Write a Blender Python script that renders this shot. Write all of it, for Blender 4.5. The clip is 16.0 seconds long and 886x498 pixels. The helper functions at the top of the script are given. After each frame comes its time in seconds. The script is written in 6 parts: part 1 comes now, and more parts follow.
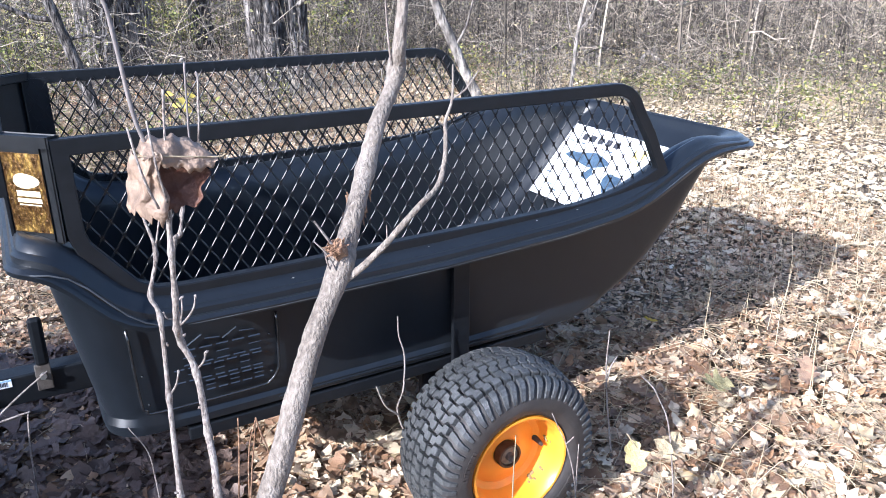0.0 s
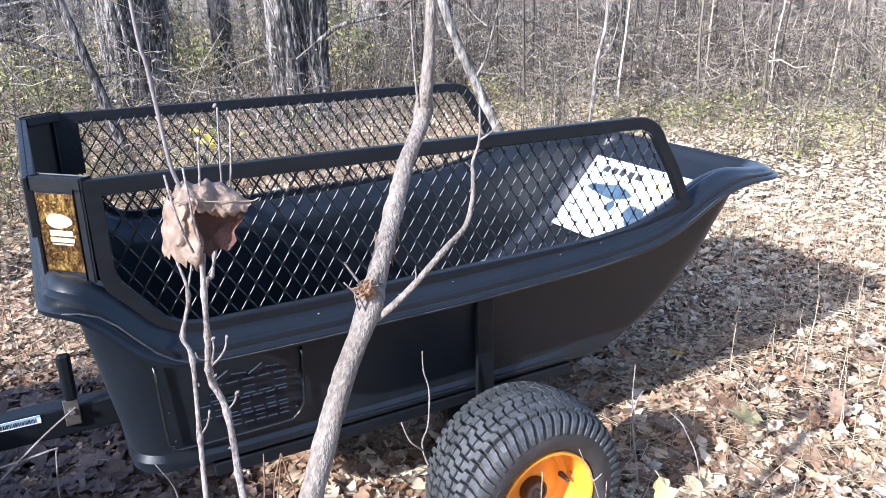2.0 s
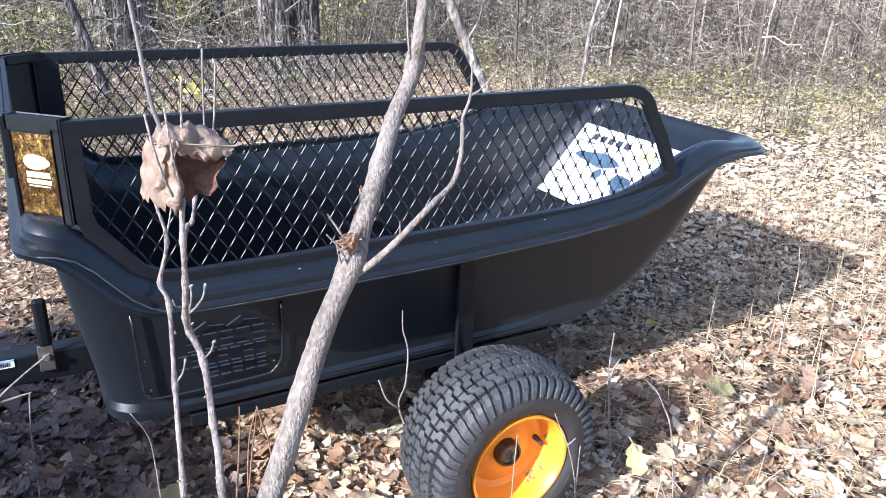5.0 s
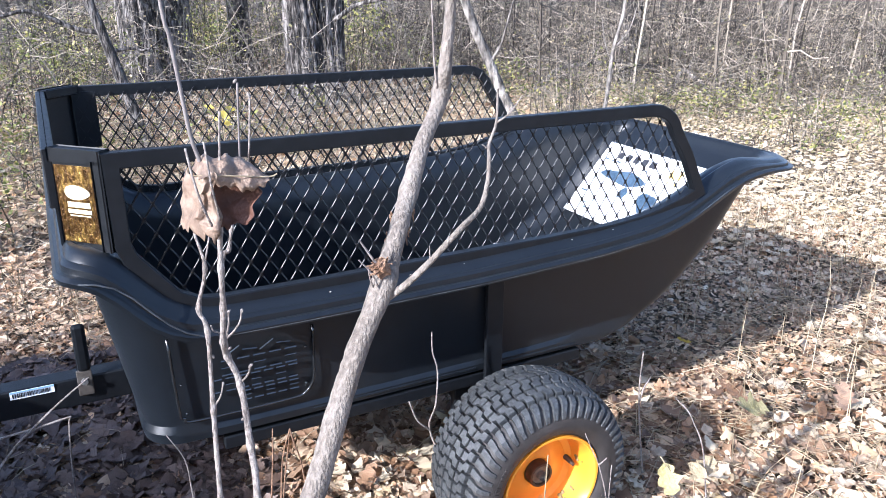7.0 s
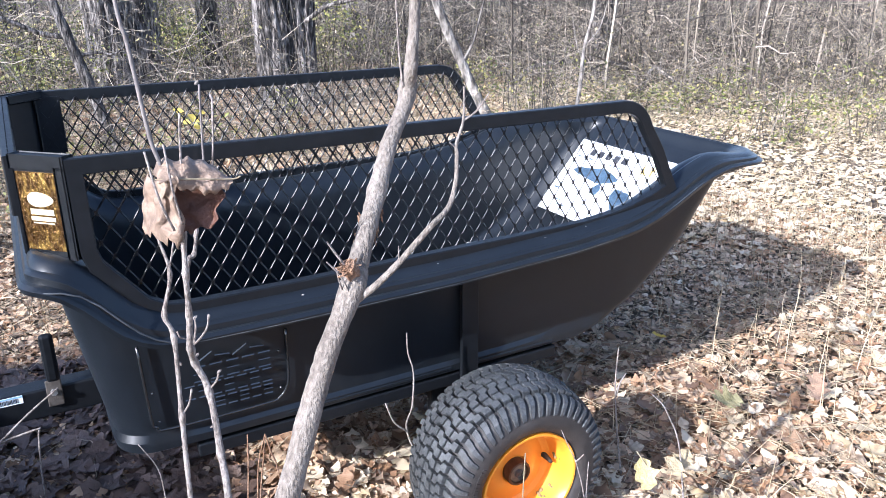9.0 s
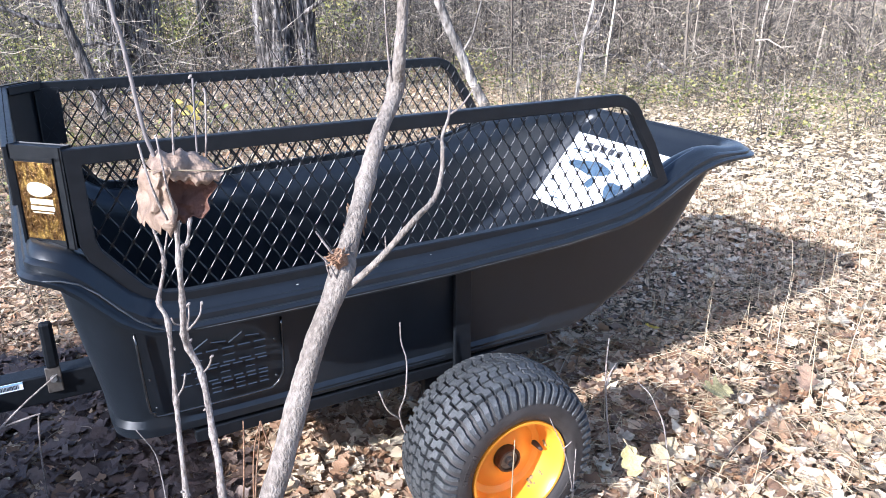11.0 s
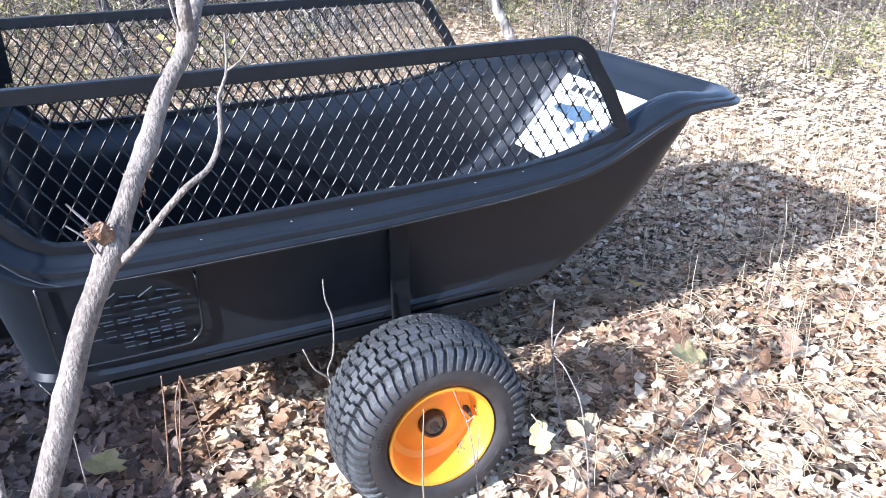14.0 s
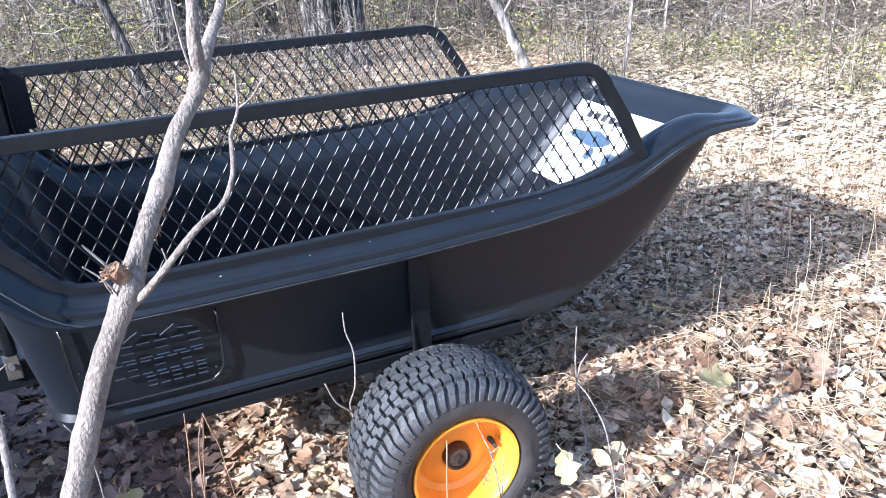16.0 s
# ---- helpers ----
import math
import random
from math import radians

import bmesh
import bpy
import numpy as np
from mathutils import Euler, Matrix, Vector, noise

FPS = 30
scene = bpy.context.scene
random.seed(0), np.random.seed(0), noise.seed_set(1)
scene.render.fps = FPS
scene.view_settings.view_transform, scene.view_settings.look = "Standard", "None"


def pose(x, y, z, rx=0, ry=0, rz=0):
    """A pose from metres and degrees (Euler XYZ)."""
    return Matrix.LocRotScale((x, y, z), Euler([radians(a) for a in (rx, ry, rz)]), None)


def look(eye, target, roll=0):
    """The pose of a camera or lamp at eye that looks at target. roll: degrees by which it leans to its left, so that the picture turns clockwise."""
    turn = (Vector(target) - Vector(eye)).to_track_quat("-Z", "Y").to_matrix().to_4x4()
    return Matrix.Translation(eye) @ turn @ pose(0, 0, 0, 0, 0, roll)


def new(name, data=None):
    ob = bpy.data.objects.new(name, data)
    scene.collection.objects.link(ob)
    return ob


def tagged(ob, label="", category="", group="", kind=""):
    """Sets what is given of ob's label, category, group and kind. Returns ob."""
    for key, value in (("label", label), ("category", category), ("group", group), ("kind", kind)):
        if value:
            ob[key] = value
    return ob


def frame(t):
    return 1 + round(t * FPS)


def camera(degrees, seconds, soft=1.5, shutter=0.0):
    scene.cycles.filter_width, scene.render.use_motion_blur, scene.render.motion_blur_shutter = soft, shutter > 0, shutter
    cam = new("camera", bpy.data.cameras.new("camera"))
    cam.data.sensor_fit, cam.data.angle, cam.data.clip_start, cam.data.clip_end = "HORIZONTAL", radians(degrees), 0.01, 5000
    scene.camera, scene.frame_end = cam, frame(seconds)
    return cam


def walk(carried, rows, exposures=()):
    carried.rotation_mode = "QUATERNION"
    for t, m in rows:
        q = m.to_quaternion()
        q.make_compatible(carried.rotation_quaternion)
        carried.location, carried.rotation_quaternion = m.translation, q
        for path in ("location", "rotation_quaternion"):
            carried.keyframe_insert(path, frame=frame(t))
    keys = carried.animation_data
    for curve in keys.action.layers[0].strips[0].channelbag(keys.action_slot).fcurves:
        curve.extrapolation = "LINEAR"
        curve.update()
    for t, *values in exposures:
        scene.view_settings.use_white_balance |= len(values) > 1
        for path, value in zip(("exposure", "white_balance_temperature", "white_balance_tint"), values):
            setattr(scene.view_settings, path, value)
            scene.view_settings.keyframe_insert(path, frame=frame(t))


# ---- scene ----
EXPOSURE, KELVIN = 1.57, 5450
cam = camera(60.0, 16.0, soft=0.7)
PATH = [
    (0, (0.078, 0.031, 1.242), (1.005, 1.658, 0.538), -0.1),
    (0.5, (0.084, 0.051, 1.234), (1.022, 1.674, 0.536), -0.2),
    (1, (0.081, 0.048, 1.243), (1.01, 1.692, 0.585), -0.7),
    (1.5, (0.072, 0.025, 1.261), (0.979, 1.697, 0.642), -1.3),
    (2, (0.069, 0.034, 1.255), (0.964, 1.708, 0.624), -1.0),
    (2.5, (0.066, 0.026, 1.257), (0.95, 1.705, 0.625), -1.1),
    (3, (0.061, 0.034, 1.25), (0.924, 1.717, 0.601), -0.1),
    (3.5, (0.064, 0.033, 1.252), (0.957, 1.69, 0.575), 1.2),
    (4, (0.07, 0.051, 1.24), (0.979, 1.669, 0.495), 2.5),
    (6.5, (0.072, 0.028, 1.252), (0.99, 1.675, 0.587), 0.4),
    (7, (0.061, 0.029, 1.254), (0.926, 1.702, 0.583), 0.3),
    (7.5, (0.064, 0.024, 1.256), (0.94, 1.694, 0.59), 0.0),
    (8, (0.067, 0.031, 1.249), (0.972, 1.683, 0.576), 0.2),
    (8.5, (0.069, 0.032, 1.251), (0.97, 1.683, 0.57), 0.0),
    (9, (0.072, 0.031, 1.251), (0.99, 1.677, 0.58), -0.3),
    (9.2, (0.072, 0.032, 1.251), (0.983, 1.681, 0.578), -0.1),
    (11.3, (0.075, -0.003, 1.259), (0.989, 1.632, 0.559), -0.0),
    (11.5, (0.089, 0.022, 1.247), (1.028, 1.636, 0.53), 0.9),
    (12, (0.198, -0.003, 1.238), (1.09, 1.629, 0.502), 0.0),
    (12.5, (0.335, -0.068, 1.264), (1.072, 1.648, 0.55), -0.8),
    (13, (0.353, -0.056, 1.268), (1.085, 1.657, 0.539), 0.0),
    (13.5, (0.383, -0.033, 1.259), (1.17, 1.63, 0.476), -1.2),
    (14, (0.389, -0.03, 1.261), (1.132, 1.622, 0.414), -0.7),
    (14.5, (0.387, -0.031, 1.261), (1.115, 1.647, 0.455), -2.0),
    (15, (0.394, -0.024, 1.253), (1.135, 1.659, 0.467), -2.8),
    (15.5, (0.403, -0.028, 1.264), (1.132, 1.667, 0.491), -3.4),
    (16, (0.399, -0.029, 1.259), (1.103, 1.675, 0.484), -3.1),
]
walk(cam, [(t, look(eye, target, roll)) for t, eye, target, roll in PATH],
     exposures=[(0, EXPOSURE, KELVIN, 14), (9.2, EXPOSURE, KELVIN, 14), (11.5, EXPOSURE + 0.06, KELVIN, 14), (12.5, EXPOSURE + 0.24, KELVIN - 70, 14), (16, EXPOSURE + 0.28, KELVIN - 150, 14)])

# ---- world, sun ----
SUN_WAY = Vector((1.785, 0.56, -1.0)).normalized()          # the way the sunlight travels
world = bpy.data.worlds.new("sky")
scene.world = world
world.use_nodes = True
_nt = world.node_tree
_sky = _nt.nodes.new("ShaderNodeTexSky")
_sky.sky_type, _sky.sun_disc = "NISHITA", False
_sky.air_density, _sky.dust_density, _sky.ozone_density = 0.9, 1.7, 0.85
_sky.sun_elevation = math.asin(-SUN_WAY.z)
_sky.sun_rotation = math.atan2(-SUN_WAY.x, -SUN_WAY.y)
_nt.links.new(_sky.outputs[0], _nt.nodes["Background"].inputs[0])
_nt.nodes["Background"].inputs[1].default_value = 0.15
sun = new("sun", bpy.data.lights.new("sun", "SUN"))
sun.data.energy, sun.data.angle, sun.data.color = 4.1, radians(0.6), (1.0, 0.95, 0.88)
sun.matrix_world = look(Vector((0, 0, 8)) - SUN_WAY * 3, Vector((0, 0, 8)))


# ---- materials ----
def material(name, colors, scale=20.0, rough=0.6, metal=0.0, bump=0.2, bump_scale=None, island=0.0, detail=6.0,
             coat=0.0, spec=0.5, fine=0.0, stretch=(1, 1, 1), rough_var=0.1, translucent=0.0, obj_rand=0.0, band=(0.3, 0.7), depth=0.01, sheen=0.0):
    """Noise-mixed colours with a second, coarser variation, bump and roughness variation."""
    m = bpy.data.materials.new(name)
    m.use_nodes = True
    nt = m.node_tree
    b = nt.nodes["Principled BSDF"]
    tc = nt.nodes.new("ShaderNodeTexCoord")
    mp = nt.nodes.new("ShaderNodeMapping")
    mp.inputs["Scale"].default_value = stretch
    nt.links.new(tc.outputs["Object"], mp.inputs[0])
    n1 = nt.nodes.new("ShaderNodeTexNoise")
    n1.inputs["Scale"].default_value, n1.inputs["Detail"].default_value = scale, detail
    n2 = nt.nodes.new("ShaderNodeTexNoise")
    n2.inputs["Scale"].default_value, n2.inputs["Detail"].default_value = scale * 0.13, 3
    for n in (n1, n2):
        nt.links.new(mp.outputs[0], n.inputs["Vector"])
    mix = nt.nodes.new("ShaderNodeMath")
    mix.operation = "MULTIPLY_ADD"
    nt.links.new(n1.outputs[0], mix.inputs[0])
    mix.inputs[1].default_value = 0.6
    half = nt.nodes.new("ShaderNodeMath")
    half.operation = "MULTIPLY"
    half.inputs[1].default_value = 0.4
    nt.links.new(n2.outputs[0], half.inputs[0])
    nt.links.new(half.outputs[0], mix.inputs[2])
    fac = mix.outputs[0]
    if island or obj_rand:
        if island:
            src = nt.nodes.new("ShaderNodeNewGeometry").outputs["Random Per Island"]
        else:
            src = nt.nodes.new("ShaderNodeObjectInfo").outputs["Random"]
        a = nt.nodes.new("ShaderNodeMix")
        a.data_type = "FLOAT"
        a.inputs[0].default_value = island or obj_rand
        nt.links.new(fac, a.inputs[2])
        nt.links.new(src, a.inputs[3])
        fac = a.outputs[0]
    ramp = nt.nodes.new("ShaderNodeValToRGB")
    el = ramp.color_ramp.elements
    lo, hi = (0.0, 1.0) if (island or obj_rand) else band
    for i, c in enumerate(colors):
        p = lo + (hi - lo) * i / max(1, len(colors) - 1)
        e = el[i] if i < 2 else el.new(p)
        e.position, e.color = p, (*c, 1)
    nt.links.new(fac, ramp.inputs[0])
    nt.links.new(ramp.outputs[0], b.inputs["Base Color"])
    b.inputs["Metallic"].default_value = metal
    b.inputs["Specular IOR Level"].default_value = spec
    b.inputs["Coat Weight"].default_value = coat
    if sheen:                                     # fine dust
        b.inputs["Sheen Weight"].default_value, b.inputs["Sheen Roughness"].default_value, b.inputs["Sheen Tint"].default_value = sheen, 0.45, (0.85, 0.95, 1.0, 1)
    rr = nt.nodes.new("ShaderNodeMapRange")
    rr.inputs["To Min"].default_value, rr.inputs["To Max"].default_value = max(0.02, rough - rough_var), min(1, rough + rough_var)
    nt.links.new(n1.outputs[0], rr.inputs[0])
    nt.links.new(rr.outputs[0], b.inputs["Roughness"])
    if bump:
        n3 = nt.nodes.new("ShaderNodeTexNoise")
        n3.inputs["Scale"].default_value, n3.inputs["Detail"].default_value = bump_scale or scale * 3, 5
        nt.links.new(mp.outputs[0], n3.inputs["Vector"])
        bp = nt.nodes.new("ShaderNodeBump")
        bp.inputs["Strength"].default_value, bp.inputs["Distance"].default_value = bump, depth
        nt.links.new(n3.outputs[0], bp.inputs["Height"])
        nt.links.new(bp.outputs[0], b.inputs["Normal"])
    if translucent:
        tr = nt.nodes.new("ShaderNodeBsdfTranslucent")
        nt.links.new(ramp.outputs[0], tr.inputs["Color"])
        ms = nt.nodes.new("ShaderNodeMixShader")
        ms.inputs[0].default_value = translucent
        nt.links.new(b.outputs[0], ms.inputs[1])
        nt.links.new(tr.outputs[0], ms.inputs[2])
        nt.links.new(ms.outputs[0], nt.nodes["Material Output"].inputs[0])
    return m


M_TUB = material("black_polyethylene", [(0.0052, 0.0067, 0.0090), (0.0086, 0.0110, 0.0146)], 30, 0.36, spec=0.38, bump=0.06, bump_scale=900, rough_var=0.07, sheen=0.04)
M_GLOSS = material("glossy_moulding", [(0.010, 0.011, 0.012), (0.016, 0.017, 0.019)], 30, 0.14, spec=0.9, bump=0.0)
M_EDGE = material("worn_glint_edge", [(0.02, 0.022, 0.025), (0.05, 0.054, 0.058), (0.11, 0.114, 0.118)], 14, 0.5, bump=0.1, band=(0.38, 0.62))
M_STEEL = material("black_powder_coat", [(0.005, 0.0060, 0.0075), (0.0095, 0.0108, 0.013)], 60, 0.42, spec=0.26, bump=0.08, bump_scale=1200)
M_MESH = material("black_coated_mesh_steel", [(0.0035, 0.0040, 0.0050), (0.0070, 0.0078, 0.0090)], 60, 0.36, spec=0.35, bump=0.1, bump_scale=900)
M_RUBBER = material("tyre_rubber", [(0.018, 0.0155, 0.0143), (0.046, 0.0400, 0.0365)], 40, 0.6, bump=0.2, bump_scale=500)
M_TREAD = material("worn_tread_rubber", [(0.012, 0.013, 0.0135), (0.046, 0.048, 0.049), (0.088, 0.092, 0.094)], 190, 0.45, spec=0.6, bump=0.35, bump_scale=400)
M_RIM = material("orange_wheel_paint", [(0.82, 0.265, 0.012), (0.91, 0.370, 0.034)], 15, 0.36, bump=0.03, coat=0.35, spec=0.5)
M_HUB = material("dark_hub_steel", [(0.045, 0.022, 0.010), (0.13, 0.07, 0.035)], 80, 0.5, metal=0.3, bump=0.2)
M_AXLE = material("dull_axle_steel", [(0.12, 0.09, 0.065), (0.34, 0.28, 0.22)], 90, 0.45, metal=0.6, bump=0.2)
M_RUST = material("dull_weathered_steel", [(0.05, 0.042, 0.036), (0.13, 0.112, 0.095)], 90, 0.55, metal=0.3, bump=0.2)
M_PLATED = material("zinc_plated_steel", [(0.45, 0.45, 0.44), (0.6, 0.6, 0.58)], 60, 0.35, metal=0.9, bump=0.1)
M_PAPER = material("white_label_card", [(0.78, 0.79, 0.8), (0.84, 0.84, 0.84)], 12, 0.5, bump=0.03)
M_PALEBIT = material("pale_leaf_crumb", [(0.4, 0.33, 0.27), (0.62, 0.55, 0.48)], 200, 0.7, bump=0.3)
M_INK = material("label_black_ink", [(0.015, 0.016, 0.02), (0.03, 0.03, 0.035)], 40, 0.5, bump=0)
M_INKBLUE = material("label_slate_print", [(0.018, 0.036, 0.062), (0.055, 0.092, 0.135)], 160, 0.5, bump=0, band=(0.4, 0.6))
M_INKYEL = material("label_yellow_ink", [(0.75, 0.55, 0.12), (0.8, 0.6, 0.16)], 40, 0.5, bump=0)
M_BAND = material("label_blue_band", [(0.25, 0.42, 0.6), (0.3, 0.48, 0.66)], 40, 0.5, bump=0)
M_REFL = material("amber_reflective_film", [(0.02, 0.009, 0.003), (0.085, 0.042, 0.010), (0.42, 0.27, 0.065)], 110, 0.3, metal=0.7, bump=0.5, bump_scale=260, stretch=(1, 1, 0.5))
M_CREAM = material("cream_print", [(0.62, 0.52, 0.32), (0.7, 0.6, 0.38)], 40, 0.5, bump=0)
M_GROUND = material("forest_soil", [(0.03, 0.022, 0.015), (0.10, 0.074, 0.048), (0.28, 0.215, 0.15)], 26, 0.9, bump=0.9, bump_scale=60)
M_LEAF = material("dry_leaves", [(0.09, 0.05, 0.029), (0.56, 0.401, 0.258), (0.25, 0.143, 0.08), (0.7, 0.544, 0.374), (0.44, 0.248, 0.129), (0.15, 0.094, 0.055), (0.77, 0.621, 0.436), (0.58, 0.372, 0.2), (0.82, 0.688, 0.507)], 110, 0.62, bump=0.4, bump_scale=240, island=0.74, translucent=0.22)
# pale leaves for sunny ground; part of the sunlight is in the colour
M_LEAFPALE = material("pale_leaves", [(0.32, 0.24, 0.135), (0.70, 0.57, 0.40), (0.48, 0.36, 0.20), (0.80, 0.69, 0.52), (0.60, 0.46, 0.27), (0.87, 0.77, 0.61)], 60, 0.62, bump=0.2, bump_scale=240, island=0.85, translucent=0.22)
M_LEAFBROWN = material("brown_leaves", [(0.08, 0.046, 0.029), (0.40, 0.26, 0.155), (0.20, 0.11, 0.062), (0.60, 0.45, 0.30), (0.34, 0.195, 0.105), (0.15, 0.09, 0.058), (0.68, 0.54, 0.38)], 60, 0.62, bump=0.2, bump_scale=240, island=0.85, translucent=0.22)
# darker copy of the brown leaves, with shade put into the colour
M_LEAFDARK = material("shade_brown_leaves", [(0.040, 0.025, 0.020), (0.12, 0.076, 0.055), (0.07, 0.044, 0.034), (0.20, 0.14, 0.108), (0.10, 0.062, 0.047), (0.28, 0.21, 0.165)], 110, 0.55, bump=0.4, bump_scale=240, island=0.75, translucent=0.1)
M_OLIVE = material("olive_leaves", [(0.05, 0.065, 0.018), (0.13, 0.15, 0.04), (0.26, 0.26, 0.075), (0.44, 0.37, 0.13)], 30, 0.7, bump=0, island=0.9, translucent=0.25)
M_LEAFOBJ = material("dry_leaf", [(0.09, 0.05, 0.029), (0.56, 0.401, 0.258), (0.25, 0.143, 0.08), (0.7, 0.544, 0.374), (0.44, 0.248, 0.129), (0.15, 0.094, 0.055), (0.77, 0.621, 0.436), (0.58, 0.372, 0.2), (0.82, 0.688, 0.507)], 3, 0.6, bump=0.4, bump_scale=9, obj_rand=0.74, translucent=0.22)
M_LEAFYEL = material("yellow_leaf", [(0.40, 0.34, 0.13), (0.58, 0.50, 0.26)], 30, 0.6, bump=0.5, bump_scale=140, translucent=0.3, band=(0.36, 0.62))
M_LEAFGOLD = material("bright_yellow_leaf", [(0.50, 0.38, 0.06), (0.72, 0.58, 0.14)], 60, 0.6, bump=0.3, bump_scale=200, translucent=0.3)
M_LEAFTAN = material("curled_tan_leaf", [(0.13, 0.088, 0.060), (0.31, 0.217, 0.155), (0.45, 0.338, 0.252)], 60, 0.65, bump=0.6, bump_scale=110, translucent=0.28)
M_LEAFTAN2 = material("pinkish_tan_leaf", [(0.36, 0.22, 0.13), (0.52, 0.34, 0.22)], 40, 0.6, bump=0.4, bump_scale=160, translucent=0.2)
M_LEAFRED = material("russet_leaf_underside", [(0.085, 0.034, 0.021), (0.17, 0.075, 0.046)], 60, 0.65, bump=0.5, bump_scale=110, translucent=0.15)
M_LEAFCREAM = material("bleached_cream_leaf", [(0.28, 0.21, 0.12), (0.44, 0.36, 0.22)], 40, 0.6, bump=0.5, bump_scale=160, translucent=0.25, band=(0.36, 0.62))
M_TWIG = material("grey_twigs", [(0.012, 0.010, 0.008), (0.032, 0.026, 0.020), (0.08, 0.065, 0.049), (0.24, 0.203, 0.157), (0.53, 0.46, 0.37)], 30, 0.8, bump=0.2, island=0.85)
M_STALK = material("dry_straw", [(0.11, 0.08, 0.048), (0.31, 0.245, 0.15), (0.54, 0.45, 0.31)], 30, 0.7, bump=0.1, island=0.8)
M_GREEN = material("brush_leaves", [(0.05, 0.06, 0.022), (0.13, 0.13, 0.055), (0.24, 0.21, 0.10), (0.38, 0.30, 0.18), (0.50, 0.42, 0.32)], 30, 0.7, bump=0, island=0.9, translucent=0.25)
M_BARK = material("oak_bark", [(0.022, 0.019, 0.017), (0.075, 0.066, 0.060), (0.17, 0.152, 0.137), (0.30, 0.272, 0.248)], 44, 0.9, bump=1.0, bump_scale=60, stretch=(1, 1, 0.27), band=(0.43, 0.59), depth=0.05, detail=9)
M_SAPBARK = material("pale_sapling_bark", [(0.030, 0.023, 0.019), (0.108, 0.088, 0.071), (0.178, 0.150, 0.124), (0.25, 0.218, 0.186)], 200, 0.85, bump=0.5, bump_scale=300, stretch=(1, 1, 0.55), band=(0.24, 0.64), detail=7)
M_BRKBARK = material("broken_bark", [(0.07, 0.035, 0.02), (0.24, 0.13, 0.07), (0.5, 0.34, 0.22)], 150, 0.8, bump=0.6)
M_STEM = material("tan_stem", [(0.06, 0.045, 0.036), (0.22, 0.183, 0.157), (0.36, 0.318, 0.282)], 340, 0.7, bump=0.5, stretch=(1, 1, 0.5), band=(0.36, 0.62))
M_WHIP = material("grey_whip_bark", [(0.10, 0.085, 0.08), (0.2, 0.175, 0.16)], 90, 0.7, bump=0.2, stretch=(1, 1, 0.4))
M_MUD = material("dried_mud", [(0.14, 0.09, 0.035), (0.34, 0.25, 0.11)], 300, 0.9, bump=0.4)
M_PALEWOOD = material("pale_dead_wood", [(0.05, 0.043, 0.037), (0.20, 0.178, 0.155), (0.40, 0.36, 0.32)], 22, 0.85, bump=0.8, stretch=(1, 1, 0.4), band=(0.38, 0.60), depth=0.02)


# ---- mesh helpers ----
def link(name, me, mat, parent=None, label="", smooth=None):
    ob = new(name, me)
    if mat:
        me.materials.append(mat)
    if smooth is not None:
        me.shade_smooth() if smooth else me.shade_flat()
    if parent:
        ob.parent = parent
    return tagged(ob, label)


def part(name, bm, mat, parent=None, label="", smooth=False, angle=None):
    me = bpy.data.meshes.new(name)
    bmesh.ops.recalc_face_normals(bm, faces=bm.faces)
    bm.to_mesh(me)
    bm.free()
    ob = link(name, me, mat, parent, label, smooth)
    if angle is not None:
        me.set_sharp_from_angle(angle=radians(angle))
    return ob


def raw(name, verts, faces, mat, parent=None, label="", smooth=False):
    me = bpy.data.meshes.new(name)
    me.from_pydata([tuple(v) for v in verts], [], [tuple(f) for f in faces])
    return link(name, me, mat, parent, label, smooth)


def empty(name, at, label, category, group="", kind=""):
    ob = new(name)
    ob.location = at
    ob.empty_display_size = 0.05
    return tagged(ob, label, category, group, kind)


def add_box(bm, lo, hi, m=None, bevel=0.0):
    r = bmesh.ops.create_cube(bm, size=1)
    vs = r["verts"]
    mid, size = (Vector(lo) + Vector(hi)) / 2, Vector(hi) - Vector(lo)
    for v in vs:
        v.co = Vector((v.co.x * size.x, v.co.y * size.y, v.co.z * size.z)) + mid
        if m:
            v.co = m @ v.co
    if bevel:
        es = list({e for v in vs for e in v.link_edges})
        bmesh.ops.bevel(bm, geom=es, offset=bevel, segments=2, affect="EDGES", profile=0.5)


def add_tube(bm, pts, radii, sides=8, caps=True, wobble=0.0, rnd=None):
    """A tapered tube along points."""
    rings = []
    pts = [Vector(p) for p in pts]
    for i, p in enumerate(pts):
        d = (pts[min(i + 1, len(pts) - 1)] - pts[max(i - 1, 0)]).normalized()
        a = d.orthogonal().normalized() if i == 0 else (a - d * a.dot(d)).normalized()
        b = d.cross(a)
        r = radii[i] if not isinstance(radii, (int, float)) else radii
        ring = []
        for k in range(sides):
            w = 1 + (rnd.uniform(-wobble, wobble) if wobble else 0)
            t = 2 * math.pi * k / sides
            ring.append(bm.verts.new(p + (a * math.cos(t) + b * math.sin(t)) * r * w))
        rings.append(ring)
    for r0, r1 in zip(rings, rings[1:]):
        for k in range(sides):
            bm.faces.new((r0[k], r0[(k + 1) % sides], r1[(k + 1) % sides], r1[k]))
    if caps:
        bm.faces.new(rings[0][::-1])
        bm.faces.new(rings[-1])


